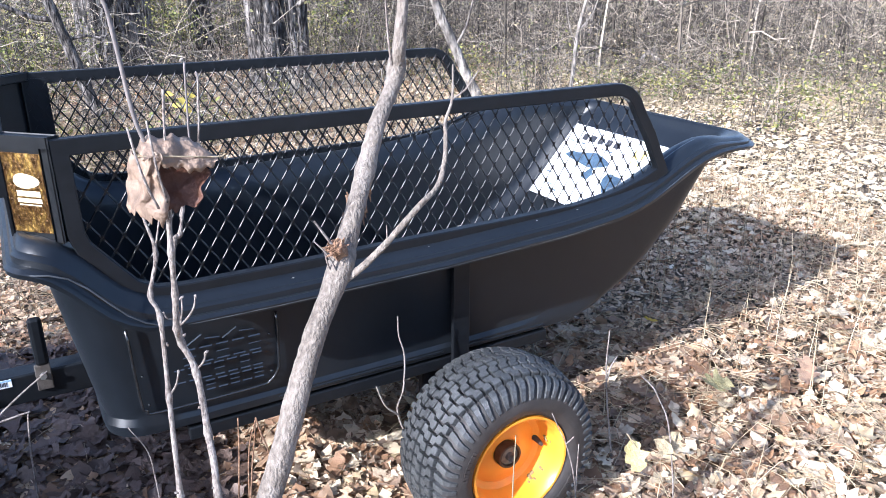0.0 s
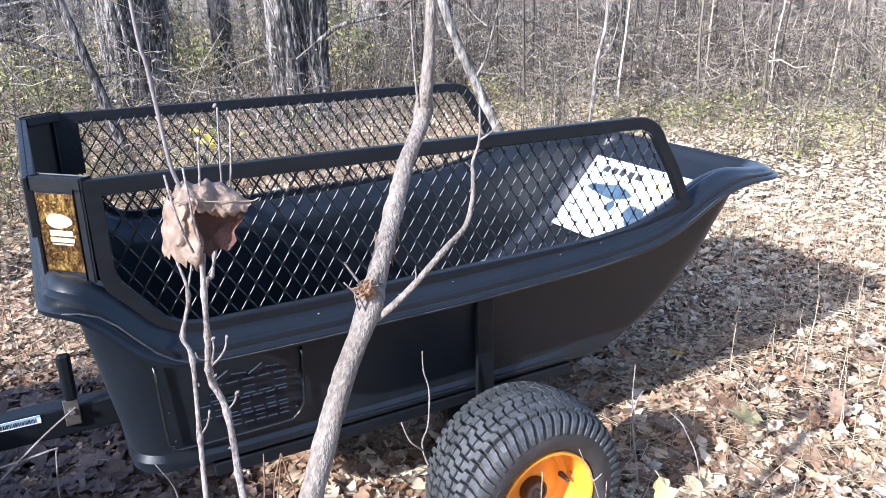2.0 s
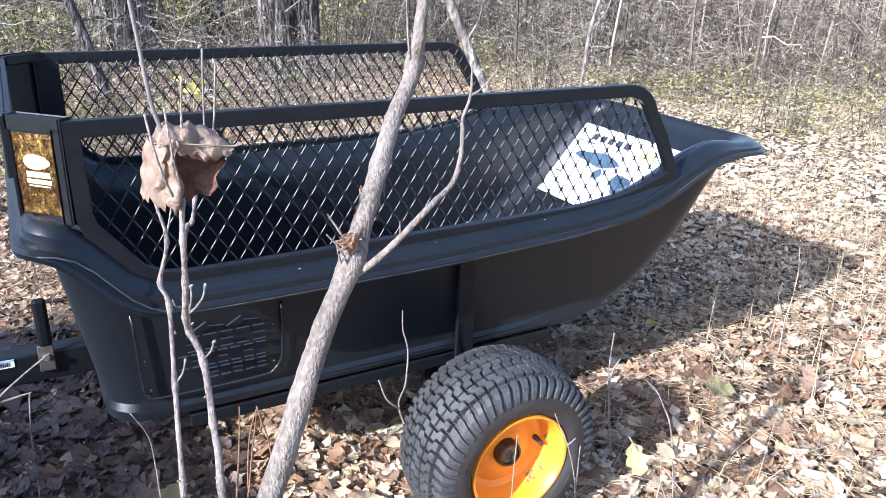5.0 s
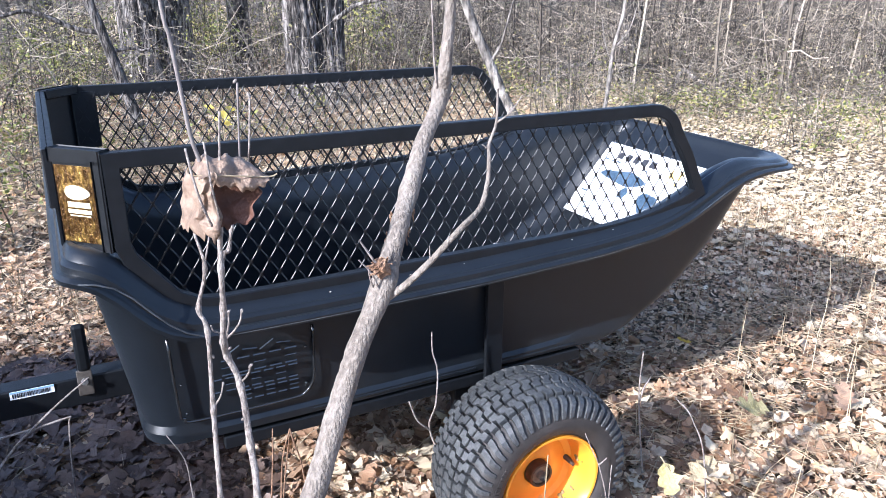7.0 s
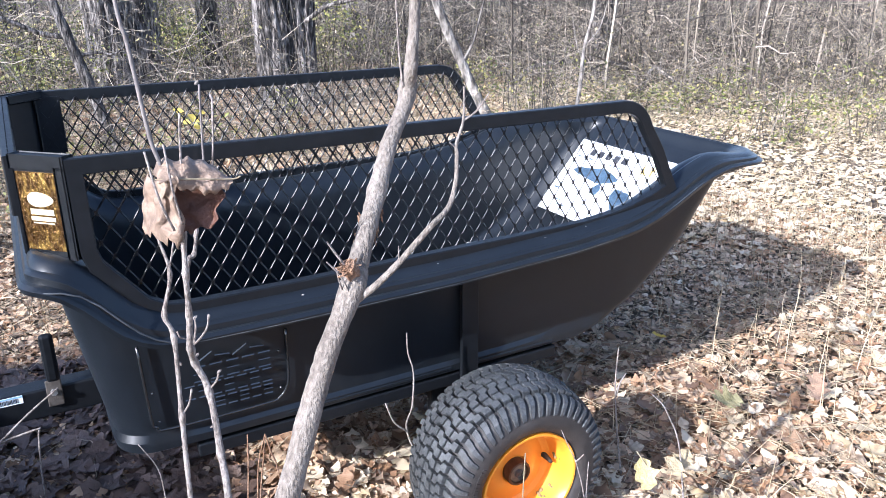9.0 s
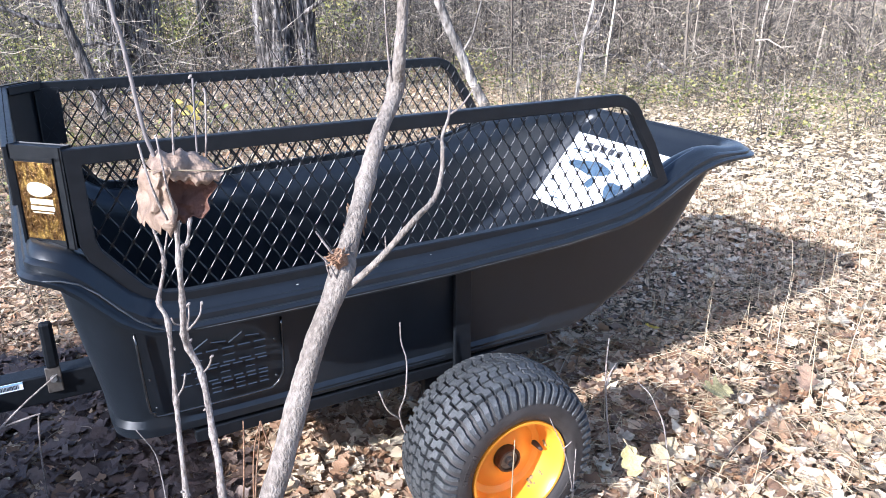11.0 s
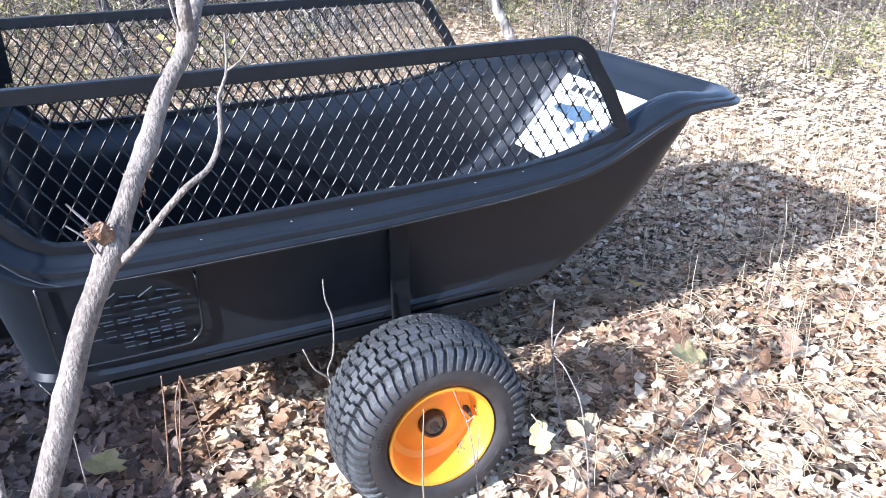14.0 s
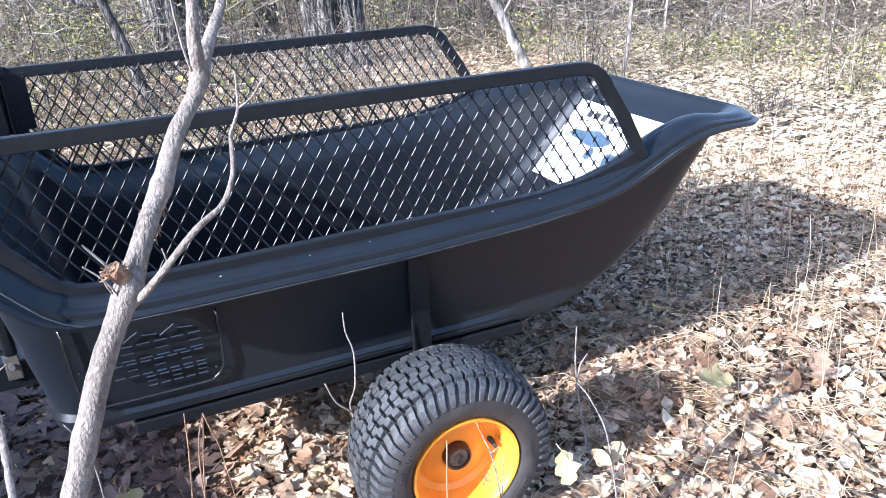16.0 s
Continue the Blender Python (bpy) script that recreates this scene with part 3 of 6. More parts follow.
def build_wheel(s):
    """A turf tyre on an orange disc wheel. s: -1 on the near side."""
    yo = YC + s * 0.735                          # outer face of the tyre
    yin = YC + s * 0.522
    ym, hw = (yo + yin) / 2, abs(yo - yin) / 2
    c = (AXLE[0], 0, AXLE[1])
    wheel = new("wheel")
    fix(wheel)
    tagged(wheel, "wide black turf tyre on an orange steel wheel")
    R = 0.2125
    out = lambda v: ym + s * v * hw               # -1..1 across the tyre, 1 outside
    prof = [(0.1135, out(0.66)), (0.1205, out(0.82)), (0.132, out(0.955)), (0.15, out(1.0)), (0.168, out(0.985)), (0.184, out(0.93)), (0.197, out(0.84)),
            (0.199, out(0.65)), (0.204, out(0.4)), (R - 0.003, out(0.0))]
    prof += [(r, out(-v)) for r, v in zip([0.204, 0.199, 0.197, 0.184, 0.168, 0.15, 0.132, 0.1205, 0.1135], [0.4, 0.65, 0.84, 0.93, 0.985, 1.0, 0.955, 0.82, 0.66])]
    tyre = part("tyre", revolve(prof, c, 96, True), M_RUBBER, wheel, "black rubber turf tread tyre", smooth=True)
    bm = bmesh.new()
    def crown(v):
        v = abs(v)
        return float(np.interp(v, [0, 0.4, 0.65, 0.84, 0.93, 0.985], [R - 0.003, 0.204, 0.199, 0.197, 0.184, 0.168]))
    def lug(v0, v1, a, w, off, h=0.0150):
        """One S-shaped tread block: two halves, the second set off by an angle."""
        vm, e = (v0 + v1) / 2, (v1 - v0) * 0.07
        plan = [(v0, a), (vm - e, a), (vm + e, a + off), (v1, a + off), (v1, a + off + w), (vm + e, a + off + w), (vm - e, a + w), (v0, a + w)]
        am = a + (off + w) / 2
        ring = []
        for lift, shrink in ((-0.002, 0.0), (h * 0.88, 0.03), (h, 0.09)):
            for v, t in plan:
                v, t = v + (vm - v) * shrink, t + (am - t) * shrink
                r = crown(v) + lift
                ring.append(bm.verts.new((c[0] + r * math.cos(t), out(v), c[2] + r * math.sin(t))))
        bm.faces.new((ring[16], ring[17], ring[22], ring[23]))
        bm.faces.new((ring[17], ring[18], ring[21], ring[22]))
        bm.faces.new((ring[18], ring[19], ring[20], ring[21]))
        for k in (0, 8):
            for i in range(8):
                bm.faces.new((ring[k + i], ring[k + (i + 1) % 8], ring[k + 8 + (i + 1) % 8], ring[k + 8 + i]))
    N = 54
    st = 2 * math.pi / N
    cols = [-0.64, -0.32, 0.0, 0.32, 0.64]
    for k in range(N):
        for i, (v0, v1) in enumerate(zip(cols, cols[1:])):
            off = st * 0.36
            lug(v0 + 0.02, v1 - 0.02, k * st + (off if i % 2 else 0), st * 0.76, -off if i % 2 else off)
    N = 54
    st = 2 * math.pi / N
    for k in range(N):
        for sg in (-1, 1):
            a = k * st + (0 if sg > 0 else st * 0.5)
            rings = []
            for v, h, w, lag in ((0.66, 0.0100, 0.72, 0.38), (0.76, 0.0098, 0.72, 0.44), (0.86, 0.0085, 0.66, 0.62), (0.93, 0.0060, 0.58, 0.78), (0.972, 0.0040, 0.48, 0.84), (0.988, -0.001, 0.4, 0.85)):
                ring = []
                for lift, q0, q1 in ((-0.003, 0.0, 1.0), (h, 0.12, 0.88)):
                    for f in (q0, q1):
                        r = crown(v) + lift * max(0.25, 1 - max(0.0, v - 0.7) * 2)
                        ang = a + st * (lag + (f - 0.5) * w)
                        ring.append(bm.verts.new((c[0] + r * math.cos(ang), out(v * sg) + s * sg * lift * max(0, v - 0.6) * 2.2, c[2] + r * math.sin(ang))))
                rings.append((ring[0], ring[2], ring[3], ring[1]))
            for r0, r1 in zip(rings, rings[1:]):
                for k2 in range(3):
                    bm.faces.new((r0[k2], r0[k2 + 1], r1[k2 + 1], r1[k2]))
            bm.faces.new(rings[0])
            bm.faces.new(rings[-1])
    bmesh.ops.recalc_face_normals(bm, faces=bm.faces)
    tagged(part("tread", bm, M_TREAD, tyre, "worn grey turf tread blocks"), kind="stuff")
    # raised size marks on the sidewall, plain bars
    bm = bmesh.new()
    for base in (2.55, 5.4):
        for k in range(9):
            a = base + k * 0.055
            m = Matrix.Translation((c[0] + 0.152 * math.cos(a), out(1.0), c[2] + 0.152 * math.sin(a))) @ Matrix.Rotation(-a, 4, "Y")
            add_box(bm, (-0.005, -0.0012, -0.0025), (0.005, 0.0012, 0.0025), m)
    tagged(part("size_marks", bm, M_RUBBER, tyre), kind="stuff")
    # rim: flange, well and dished disc
    q = lambda v: out(0.75) + s * (v if v > -0.03 else v + 0.012)      # a shallow dish
    prof = [(0.1195, q(0.006)), (0.1225, q(0.012)), (0.1215, q(0.018)), (0.117, q(0.017)), (0.1125, q(0.008)), (0.1095, q(-0.008)), (0.106, q(-0.045)), (0.100, q(-0.064)), (0.085, q(-0.071)), (0.06, q(-0.064)), (0.045, q(-0.058)), (0.034, q(-0.058)), (0.030, q(-0.062)), (0.016, q(-0.062))]
    rim = part("rim", revolve(prof, c, 72), M_RIM, wheel, "glossy orange painted steel rim", smooth=True, angle=40)
    sol = rim.modifiers.new("thickness", "SOLIDIFY")
    sol.thickness, sol.offset = 0.002, 0
    prof = [(0.030, q(-0.062)), (0.030, q(-0.040)), (0.0285, q(-0.037)), (0.024, q(-0.037)), (0.0225, q(-0.048)), (0.0, q(-0.048))]
    part("hub", revolve(prof, c, 32), M_HUB, wheel, "dark greasy hub tube", smooth=True, angle=30)
    prof = [(0.0215, q(-0.048)), (0.0215, q(-0.041)), (0.011, q(-0.041)), (0.010, q(-0.030)), (0.008, q(-0.026)), (0.0, q(-0.026))]
    part("axle_end", revolve(prof, c, 32), M_AXLE, wheel, "dull steel axle end and washer", smooth=True, angle=30)
    bm = bmesh.new()
    a = radians(2)
    p = Vector((c[0] + 0.088 * math.cos(a), q(-0.070), c[2] + 0.088 * math.sin(a)))
    add_tube(bm, [p, p + Vector((0, s * 0.016, 0)), p + Vector((-0.002, s * 0.034, 0))], [0.007, 0.006, 0.004], 10)
    part("valve", bm, M_RUBBER, wheel, "black rubber valve stem")
    rnd = random.Random(4)
    bm = bmesh.new()
    for k in range(14):                          # dried mud and crumbs in the rim's well
        a, d = radians(rnd.gauss(4, 6) if k < 4 else rnd.gauss(-48, 10)), rnd.uniform(0.1, 1.0)
        p = Vector((c[0] + (0.1085 - 0.006 * d) * math.cos(a), q(-0.012 - 0.04 * d), c[2] + (0.1085 - 0.006 * d) * math.sin(a)))
        bmesh.ops.create_icosphere(bm, subdivisions=1, radius=rnd.uniform(0.002, 0.0065), matrix=Matrix.Translation(p) @ Matrix.Rotation(-a, 4, "Y") @ Matrix.Diagonal((0.35, rnd.uniform(0.6, 1.6), rnd.uniform(0.6, 1.6), 1)))
    tagged(part("dried_mud", bm, M_MUD, wheel, "crumbs of dried mud in the rim"), kind="stuff")


build_wheel(-1)
build_wheel(1)


def rim_bits():
    rnd = random.Random(8)
    for x, y, z, r in ((0.943, 1.470, 0.667, 0.006), (0.70, 1.415, 0.652, 0.0022), (1.12, 1.413, 0.668, 0.002), (0.36, 1.468, 0.657, 0.005), (0.52, 1.414, 0.647, 0.002), (1.24, 1.412, 0.676, 0.0018), (0.83, 1.413, 0.656, 0.0016)):
        bm = bmesh.new()
        bmesh.ops.create_icosphere(bm, subdivisions=1, radius=r, matrix=Matrix.Diagonal((1.3, 0.9, 0.35, 1)))
        for v in bm.verts:
            v.co *= rnd.uniform(0.7, 1.3)
        ob = part("leaf_bit", bm, M_PALEBIT, None, "pale crumb of leaf lying on the tub's rim")
        ob.location = (x, y, z)
        tagged(ob, category="leaf")
    bm = bmesh.new()
    add_tube(bm, spline([(1.925, 1.462, 0.789), (1.938, 1.478, 0.790), (1.950, 1.487, 0.786), (1.944, 1.470, 0.790)], 5), [0.0022] * 16, 6)
    fix(part("moulded_mark", bm, M_TUB, label="small moulded mark on the tail lip"))


rim_bits()


def build_card():
    """The printed card lying on the tail ramp inside the tub."""
    card = empty("printed_card", (1.76, 1.948, 0.58), "white printed instruction card lying on the tub's tail ramp", "sign")
    slope = radians(48.2)
    m = Matrix.Translation((1.758, 1.948, 0.581)) @ Matrix.Rotation(-slope, 4, "Y")
    inv = Matrix.Translation(card.location).inverted()
    m = inv @ m
    def sheet(name, polys, mat, h, thick=0.0):
        bm = bmesh.new()
        for poly in polys:
            vs = [bm.verts.new(m @ Vector((u, v, h))) for u, v in poly]
            f = bm.faces.new(vs)
        if thick:
            r = bmesh.ops.extrude_face_region(bm, geom=bm.faces[:])
            for v in r["geom"]:
                if isinstance(v, bmesh.types.BMVert):
                    v.co -= m.to_3x3() @ Vector((0, 0, thick))
        ob = part(name, bm, mat)
        ob.parent = card
        return ob
    U, V = 0.148, 0.228                          # half height up the ramp, half width
    sheet("card", [[(-U, -V), (U, -V), (U, V), (-U, V)]], M_PAPER, 0.004, 0.003)
    rect = lambda u0, u1, v0, v1: [(u0, v0), (u1, v0), (u1, v1), (u0, v1)]
    # headline and lines, as bars
    for k in range(5):
        sheet("headline_bar", [rect(0.094, 0.119, 0.151 - 0.040 * k - 0.028, 0.151 - 0.040 * k)], M_INK, 0.0052)
    tagged(sheet("text_line", [rect(0.078, 0.084, 0.20 - 0.03 * k - 0.022, 0.20 - 0.03 * k) for k in range(3)] + [rect(0.076, 0.081, 0.02 - 0.022 * k, 0.034 - 0.022 * k) for k in range(3)] + [rect(-0.06, -0.053, 0.18, 0.212), rect(-0.118, -0.112, 0.105, 0.15), rect(-0.10, -0.095, 0.14, 0.165)], M_INKBLUE, 0.0052), kind="stuff")
    def blob(cu, cv, ru, rv, seed, n=30):
        rs = random.Random(seed)
        return [(cu + ru * math.cos(t) * (0.86 + 0.16 * math.sin(3 * t + seed) + rs.uniform(-0.06, 0.06)), cv + rv * math.sin(t) * (0.86 + 0.14 * math.cos(2 * t + seed) + rs.uniform(-0.06, 0.06))) for t in [2 * math.pi * k / n for k in range(n)]]
    for seed, shape in ((3, (0.030, 0.065, 0.030, 0.110)), (5, (-0.028, -0.102, 0.042, 0.055)), (8, (-0.022, 0.02, 0.026, 0.022))):
        sheet("picture", [blob(*shape, seed)], M_INKBLUE, 0.0052)
    sheet("warning_mark", [rect(0.080, 0.112, -0.165, -0.112), rect(0.060, 0.068, -0.16, -0.12)], M_INKYEL, 0.0052)


build_card()


# ---- saplings and stems in front of the trailer ----
def bark_tube(bm, pts, r0, r1, per=5, sides=12, rnd=None, wobble=0.05, knots=()):
    P = spline(pts, per)
    n = len(P)
    rad = []
    for i in range(n):
        r = r0 + (r1 - r0) * i / (n - 1)
        r *= 1 + 0.06 * noise.noise(P[i] * 30)
        for kp, kr, kh in knots:
            r += kh * math.exp(-((P[i] - Vector(kp)).length / kr) ** 2)
        rad.append(r)
    add_tube(bm, P, rad, sides, True, wobble, rnd)


def local(bm, at):
    bmesh.ops.translate(bm, verts=bm.verts, vec=-Vector(at))
    return bm


def build_sapling():
    rnd = random.Random(11)
    at = (-0.02, 0.655, 0.0)
    sap = empty("sapling", at, "bare pale-barked young tree leaning before the trailer", "tree")
    bm = bmesh.new()
    trunk = [(-0.02, 0.655, -0.03), (0.06, 0.685, 0.22), (0.16, 0.715, 0.46), (0.262, 0.745, 0.684), (0.307, 0.757, 0.796), (0.334, 0.765, 0.857), (0.369, 0.775, 0.919),
             (0.384, 0.787, 0.946), (0.405, 0.802, 0.985), (0.426, 0.822, 1.016), (0.451, 0.84, 1.064), (0.482, 0.86, 1.104), (0.493, 0.868, 1.132)]
    bark_tube(bm, trunk, 0.0155, 0.0088, 8, 16, rnd, 0.05,
              [((0.371, 0.776, 0.925), 0.022, 0.003), ((0.426, 0.822, 1.016), 0.012, 0.002), ((0.49, 0.866, 1.125), 0.014, 0.003), ((0.30, 0.755, 0.77), 0.01, 0.001)])
    part("trunk", local(bm, at), M_SAPBARK, sap, smooth=True)
    for pts, r0, r1 in (
            ([(0.491, 0.866, 1.122), (0.488, 0.852, 1.15), (0.489, 0.849, 1.175), (0.493, 0.85, 1.21), (0.505, 0.85, 1.40), (0.52, 0.86, 1.75), (0.56, 0.87, 2.2)], 0.0088, 0.004),
            ([(0.492, 0.867, 1.120), (0.504, 0.885, 1.147), (0.521, 0.913, 1.17), (0.538, 0.94, 1.20), (0.60, 1.03, 1.35), (0.68, 1.12, 1.6), (0.72, 1.16, 1.95)], 0.0085, 0.003),
            ([(0.372, 0.775, 0.905), (0.390, 0.758, 0.926), (0.411, 0.745, 0.951), (0.448, 0.737, 0.990), (0.478, 0.746, 1.008), (0.494, 0.757, 1.034), (0.498, 0.762, 1.060),
              (0.500, 0.766, 1.075), (0.511, 0.77, 1.098), (0.515, 0.775, 1.135)], 0.0046, 0.0012)):
        bm = bmesh.new()
        bark_tube(bm, pts, r0, r1, 6, 10, rnd, 0.05)
        part("limb", local(bm, at), M_SAPBARK, sap, smooth=True)
    for pts, r in (([(0.511, 0.77, 1.098), (0.525, 0.765, 1.108), (0.540, 0.762, 1.128)], 0.0012), ([(0.366, 0.768, 0.944), (0.352, 0.767, 0.966), (0.340, 0.765, 0.985)], 0.0015),
                   ([(0.364, 0.766, 0.918), (0.352, 0.762, 0.945), (0.336, 0.758, 0.965)], 0.0012), ([(0.415, 0.745, 0.955), (0.412, 0.74, 0.975)], 0.001),
                   ([(0.50, 0.765, 1.068), (0.49, 0.764, 1.076)], 0.001), ([(0.484, 0.862, 1.115), (0.475, 0.855, 1.16), (0.470, 0.852, 1.24)], 0.0015),
                   ([(0.36, 0.772, 0.915), (0.352, 0.768, 0.938), (0.35, 0.767, 0.952)], 0.001)):
        bm = bmesh.new()
        add_tube(bm, spline(pts, 3), [r * (1.2 - 0.5 * i / (3 * (len(pts) - 1))) for i in range(3 * (len(pts) - 1) + 1)], 5)
        part("twig", local(bm, at), M_STEM, sap)
    # snapped branch stub with torn fibres
    bm = bmesh.new()
    bark_tube(bm, [(0.376, 0.778, 0.936), (0.368, 0.770, 0.944), (0.362, 0.764, 0.955)], 0.0090, 0.0088, 3, 10, rnd, 0.3)
    for k in range(26):
        p = Vector((0.362, 0.764, 0.953)) + Vector((rnd.uniform(-0.008, 0.008), rnd.uniform(-0.007, 0.007), rnd.uniform(-0.006, 0)))
        add_tube(bm, [p, p + Vector((rnd.uniform(-0.011, 0.008), rnd.uniform(-0.009, 0.007), rnd.uniform(-0.004, 0.010)))], [0.0018, 0.0008], 4)
    tagged(part("broken_stub", local(bm, at), M_BRKBARK, sap, "torn orange-brown broken branch stub"), kind="stuff")
    bm = bmesh.new()
    for k in range(26):                          # torn bark on the trunk
        a, h = rnd.uniform(0, 6.28), rnd.uniform(-0.022, 0.018)
        c = Vector((0.4075 + h * 0.55, 0.808 + h * 0.4, 0.984 + h))
        p = c + Vector((math.cos(a), math.sin(a), 0)) * 0.0112
        add_tube(bm, [p, p + Vector((math.cos(a) * 0.0016, math.sin(a) * 0.0016, rnd.uniform(-0.012, 0.012)))], [0.0018, 0.0006], 4)
    grid = []                                     # bare wood where the bark is rubbed off
    for i in range(9):
        h = -0.024 + 0.005 * i
        grid.append([])
        for j in range(9):
            a = radians(-138 + 11 * j)
            edge = min(1.0, 0.5 * min(i, 8 - i), 0.5 * min(j, 8 - j))
            r = 0.0108 + 0.0016 * edge + rnd.uniform(-0.0003, 0.0005)
            grid[-1].append(bm.verts.new((0.4075 + h * 0.55 + r * math.cos(a), 0.808 + h * 0.4 + r * math.sin(a), 0.984 + h + rnd.uniform(-0.001, 0.001))))
    for i in range(8):
        for j in range(8):
            bm.faces.new((grid[i][j], grid[i][j + 1], grid[i + 1][j + 1], grid[i + 1][j]))
    tagged(part("torn_bark", local(bm, at), M_BRKBARK, sap, "patch of torn reddish bark"), kind="stuff")


build_sapling()


def build_stems():
    rnd = random.Random(12)
    at = (0.18, 0.78, 0.0)
    shrub = empty("bare_shrub", at, "thin bare shrub stems with buds holding a leaf", "shrub")
    stems = [
        ([(0.165, 0.80, -0.02), (0.172, 0.82, 0.35), (0.178, 0.837, 0.647), (0.183, 0.85, 0.775), (0.186, 0.852, 0.872), (0.180, 0.857, 0.900), (0.192, 0.86, 0.945), (0.186, 0.87, 0.985)], 0.0062, 0.0022),
        ([(0.19, 0.70, -0.02), (0.204, 0.74, 0.35), (0.210, 0.775, 0.68), (0.212, 0.80, 0.745), (0.212, 0.825, 0.81), (0.202, 0.835, 0.846), (0.1965, 0.818, 0.872), (0.198, 0.808, 0.915), (0.1985, 0.800, 0.965), (0.201, 0.800, 1.005), (0.204, 0.802, 1.035), (0.206, 0.804, 1.06)], 0.0076, 0.0030),
        ([(0.204, 0.842, 0.85), (0.205, 0.85, 0.90), (0.212, 0.858, 0.955), (0.220, 0.862, 0.962), (0.226, 0.866, 0.985), (0.234, 0.87, 1.01)], 0.0034, 0.0018),
        ([(0.192, 0.775, 1.02), (0.187, 0.772, 1.06), (0.183, 0.77, 1.088), (0.177, 0.77, 1.115), (0.169, 0.77, 1.196), (0.163, 0.77, 1.245), (0.152, 0.77, 1.5)], 0.0036, 0.0024),
        ([(0.190, 0.86, 0.943), (0.198, 0.863, 0.97), (0.203, 0.867, 0.99)], 0.0018, 0.0014),
        ([(0.202, 0.845, 0.860), (0.212, 0.838, 0.872), (0.220, 0.836, 0.884), (0.223, 0.835, 0.897)], 0.0022, 0.0014),
        ([(0.204, 0.842, 0.862), (0.209, 0.845, 0.880), (0.210, 0.846, 0.894)], 0.002, 0.0013),
        ([(0.212, 0.826, 0.812), (0.220, 0.82, 0.824), (0.224, 0.818, 0.836)], 0.0022, 0.0015),
        ([(0.184, 0.85, 0.776), (0.192, 0.846, 0.79), (0.196, 0.844, 0.806)], 0.0022, 0.0013),
        ([(0.247, 0.90, 1.0), (0.250, 0.90, 1.07), (0.2535, 0.90, 1.141)], 0.0019, 0.0016),
        ([(0.25, 0.90, 1.0), (0.26, 0.90, 1.06), (0.265, 0.895, 1.126)], 0.0020, 0.0015),
        ([(0.200, 0.765, 1.06), (0.201, 0.762, 1.097), (0.204, 0.76, 1.134)], 0.0019, 0.0016),
        ([(0.184, 0.742, 1.03), (0.177, 0.738, 1.050), (0.1725, 0.738, 1.068), (0.170, 0.74, 1.084), (0.167, 0.742, 1.106)], 0.0021, 0.0014),
        ([(0.192, 0.742, 1.035), (0.187, 0.735, 1.062), (0.185, 0.733, 1.075), (0.184, 0.735, 1.093), (0.1825, 0.735, 1.112)], 0.0019, 0.0013),
        ([(0.199, 0.852, 0.868), (0.192, 0.846, 0.874), (0.189, 0.843, 0.883)], 0.0016, 0.001),
    ]
    for k, (pts, r0, r1) in enumerate(stems):
        bm = bmesh.new()
        nodes = [(p, 0.006, 0.0012) for p in pts[1:-1]] if k < 3 else []
        bark_tube(bm, pts, r0 * 0.60, r1 * 0.75, 8, 10, rnd, 0.08, nodes)
        part("stem", local(bm, at), M_WHIP if k in (3, 9) else M_STEM, shrub, smooth=True)
    for p in ((0.180, 0.857, 0.901), (0.186, 0.852, 0.872), (0.202, 0.84, 0.848), (0.212, 0.858, 0.957), (0.223, 0.835, 0.897), (0.21, 0.846, 0.894), (0.224, 0.818, 0.836), (0.196, 0.844, 0.806),
              (0.183, 0.849, 0.774), (0.213, 0.80, 0.742), (0.265, 0.90, 1.127), (0.251, 0.90, 1.143), (0.181, 0.835, 0.647), (0.174, 0.835, 0.655), (0.2135, 0.773, 0.68), (0.207, 0.776, 0.69), (0.208, 0.755, 0.5), (0.189, 0.851, 0.84), (0.209, 0.81, 0.775), (0.206, 0.838, 0.852), (0.199, 0.842, 0.86)):
        bm = bmesh.new()
        bmesh.ops.create_icosphere(bm, subdivisions=1, radius=0.0023, matrix=Matrix.Translation(p) @ Matrix.Rotation(rnd.uniform(0, 3), 4, "Y") @ Matrix.Diagonal((0.8, 0.8, 1.5, 1)))
        part("bud", local(bm, at), M_STEM, shrub)


build_stems()


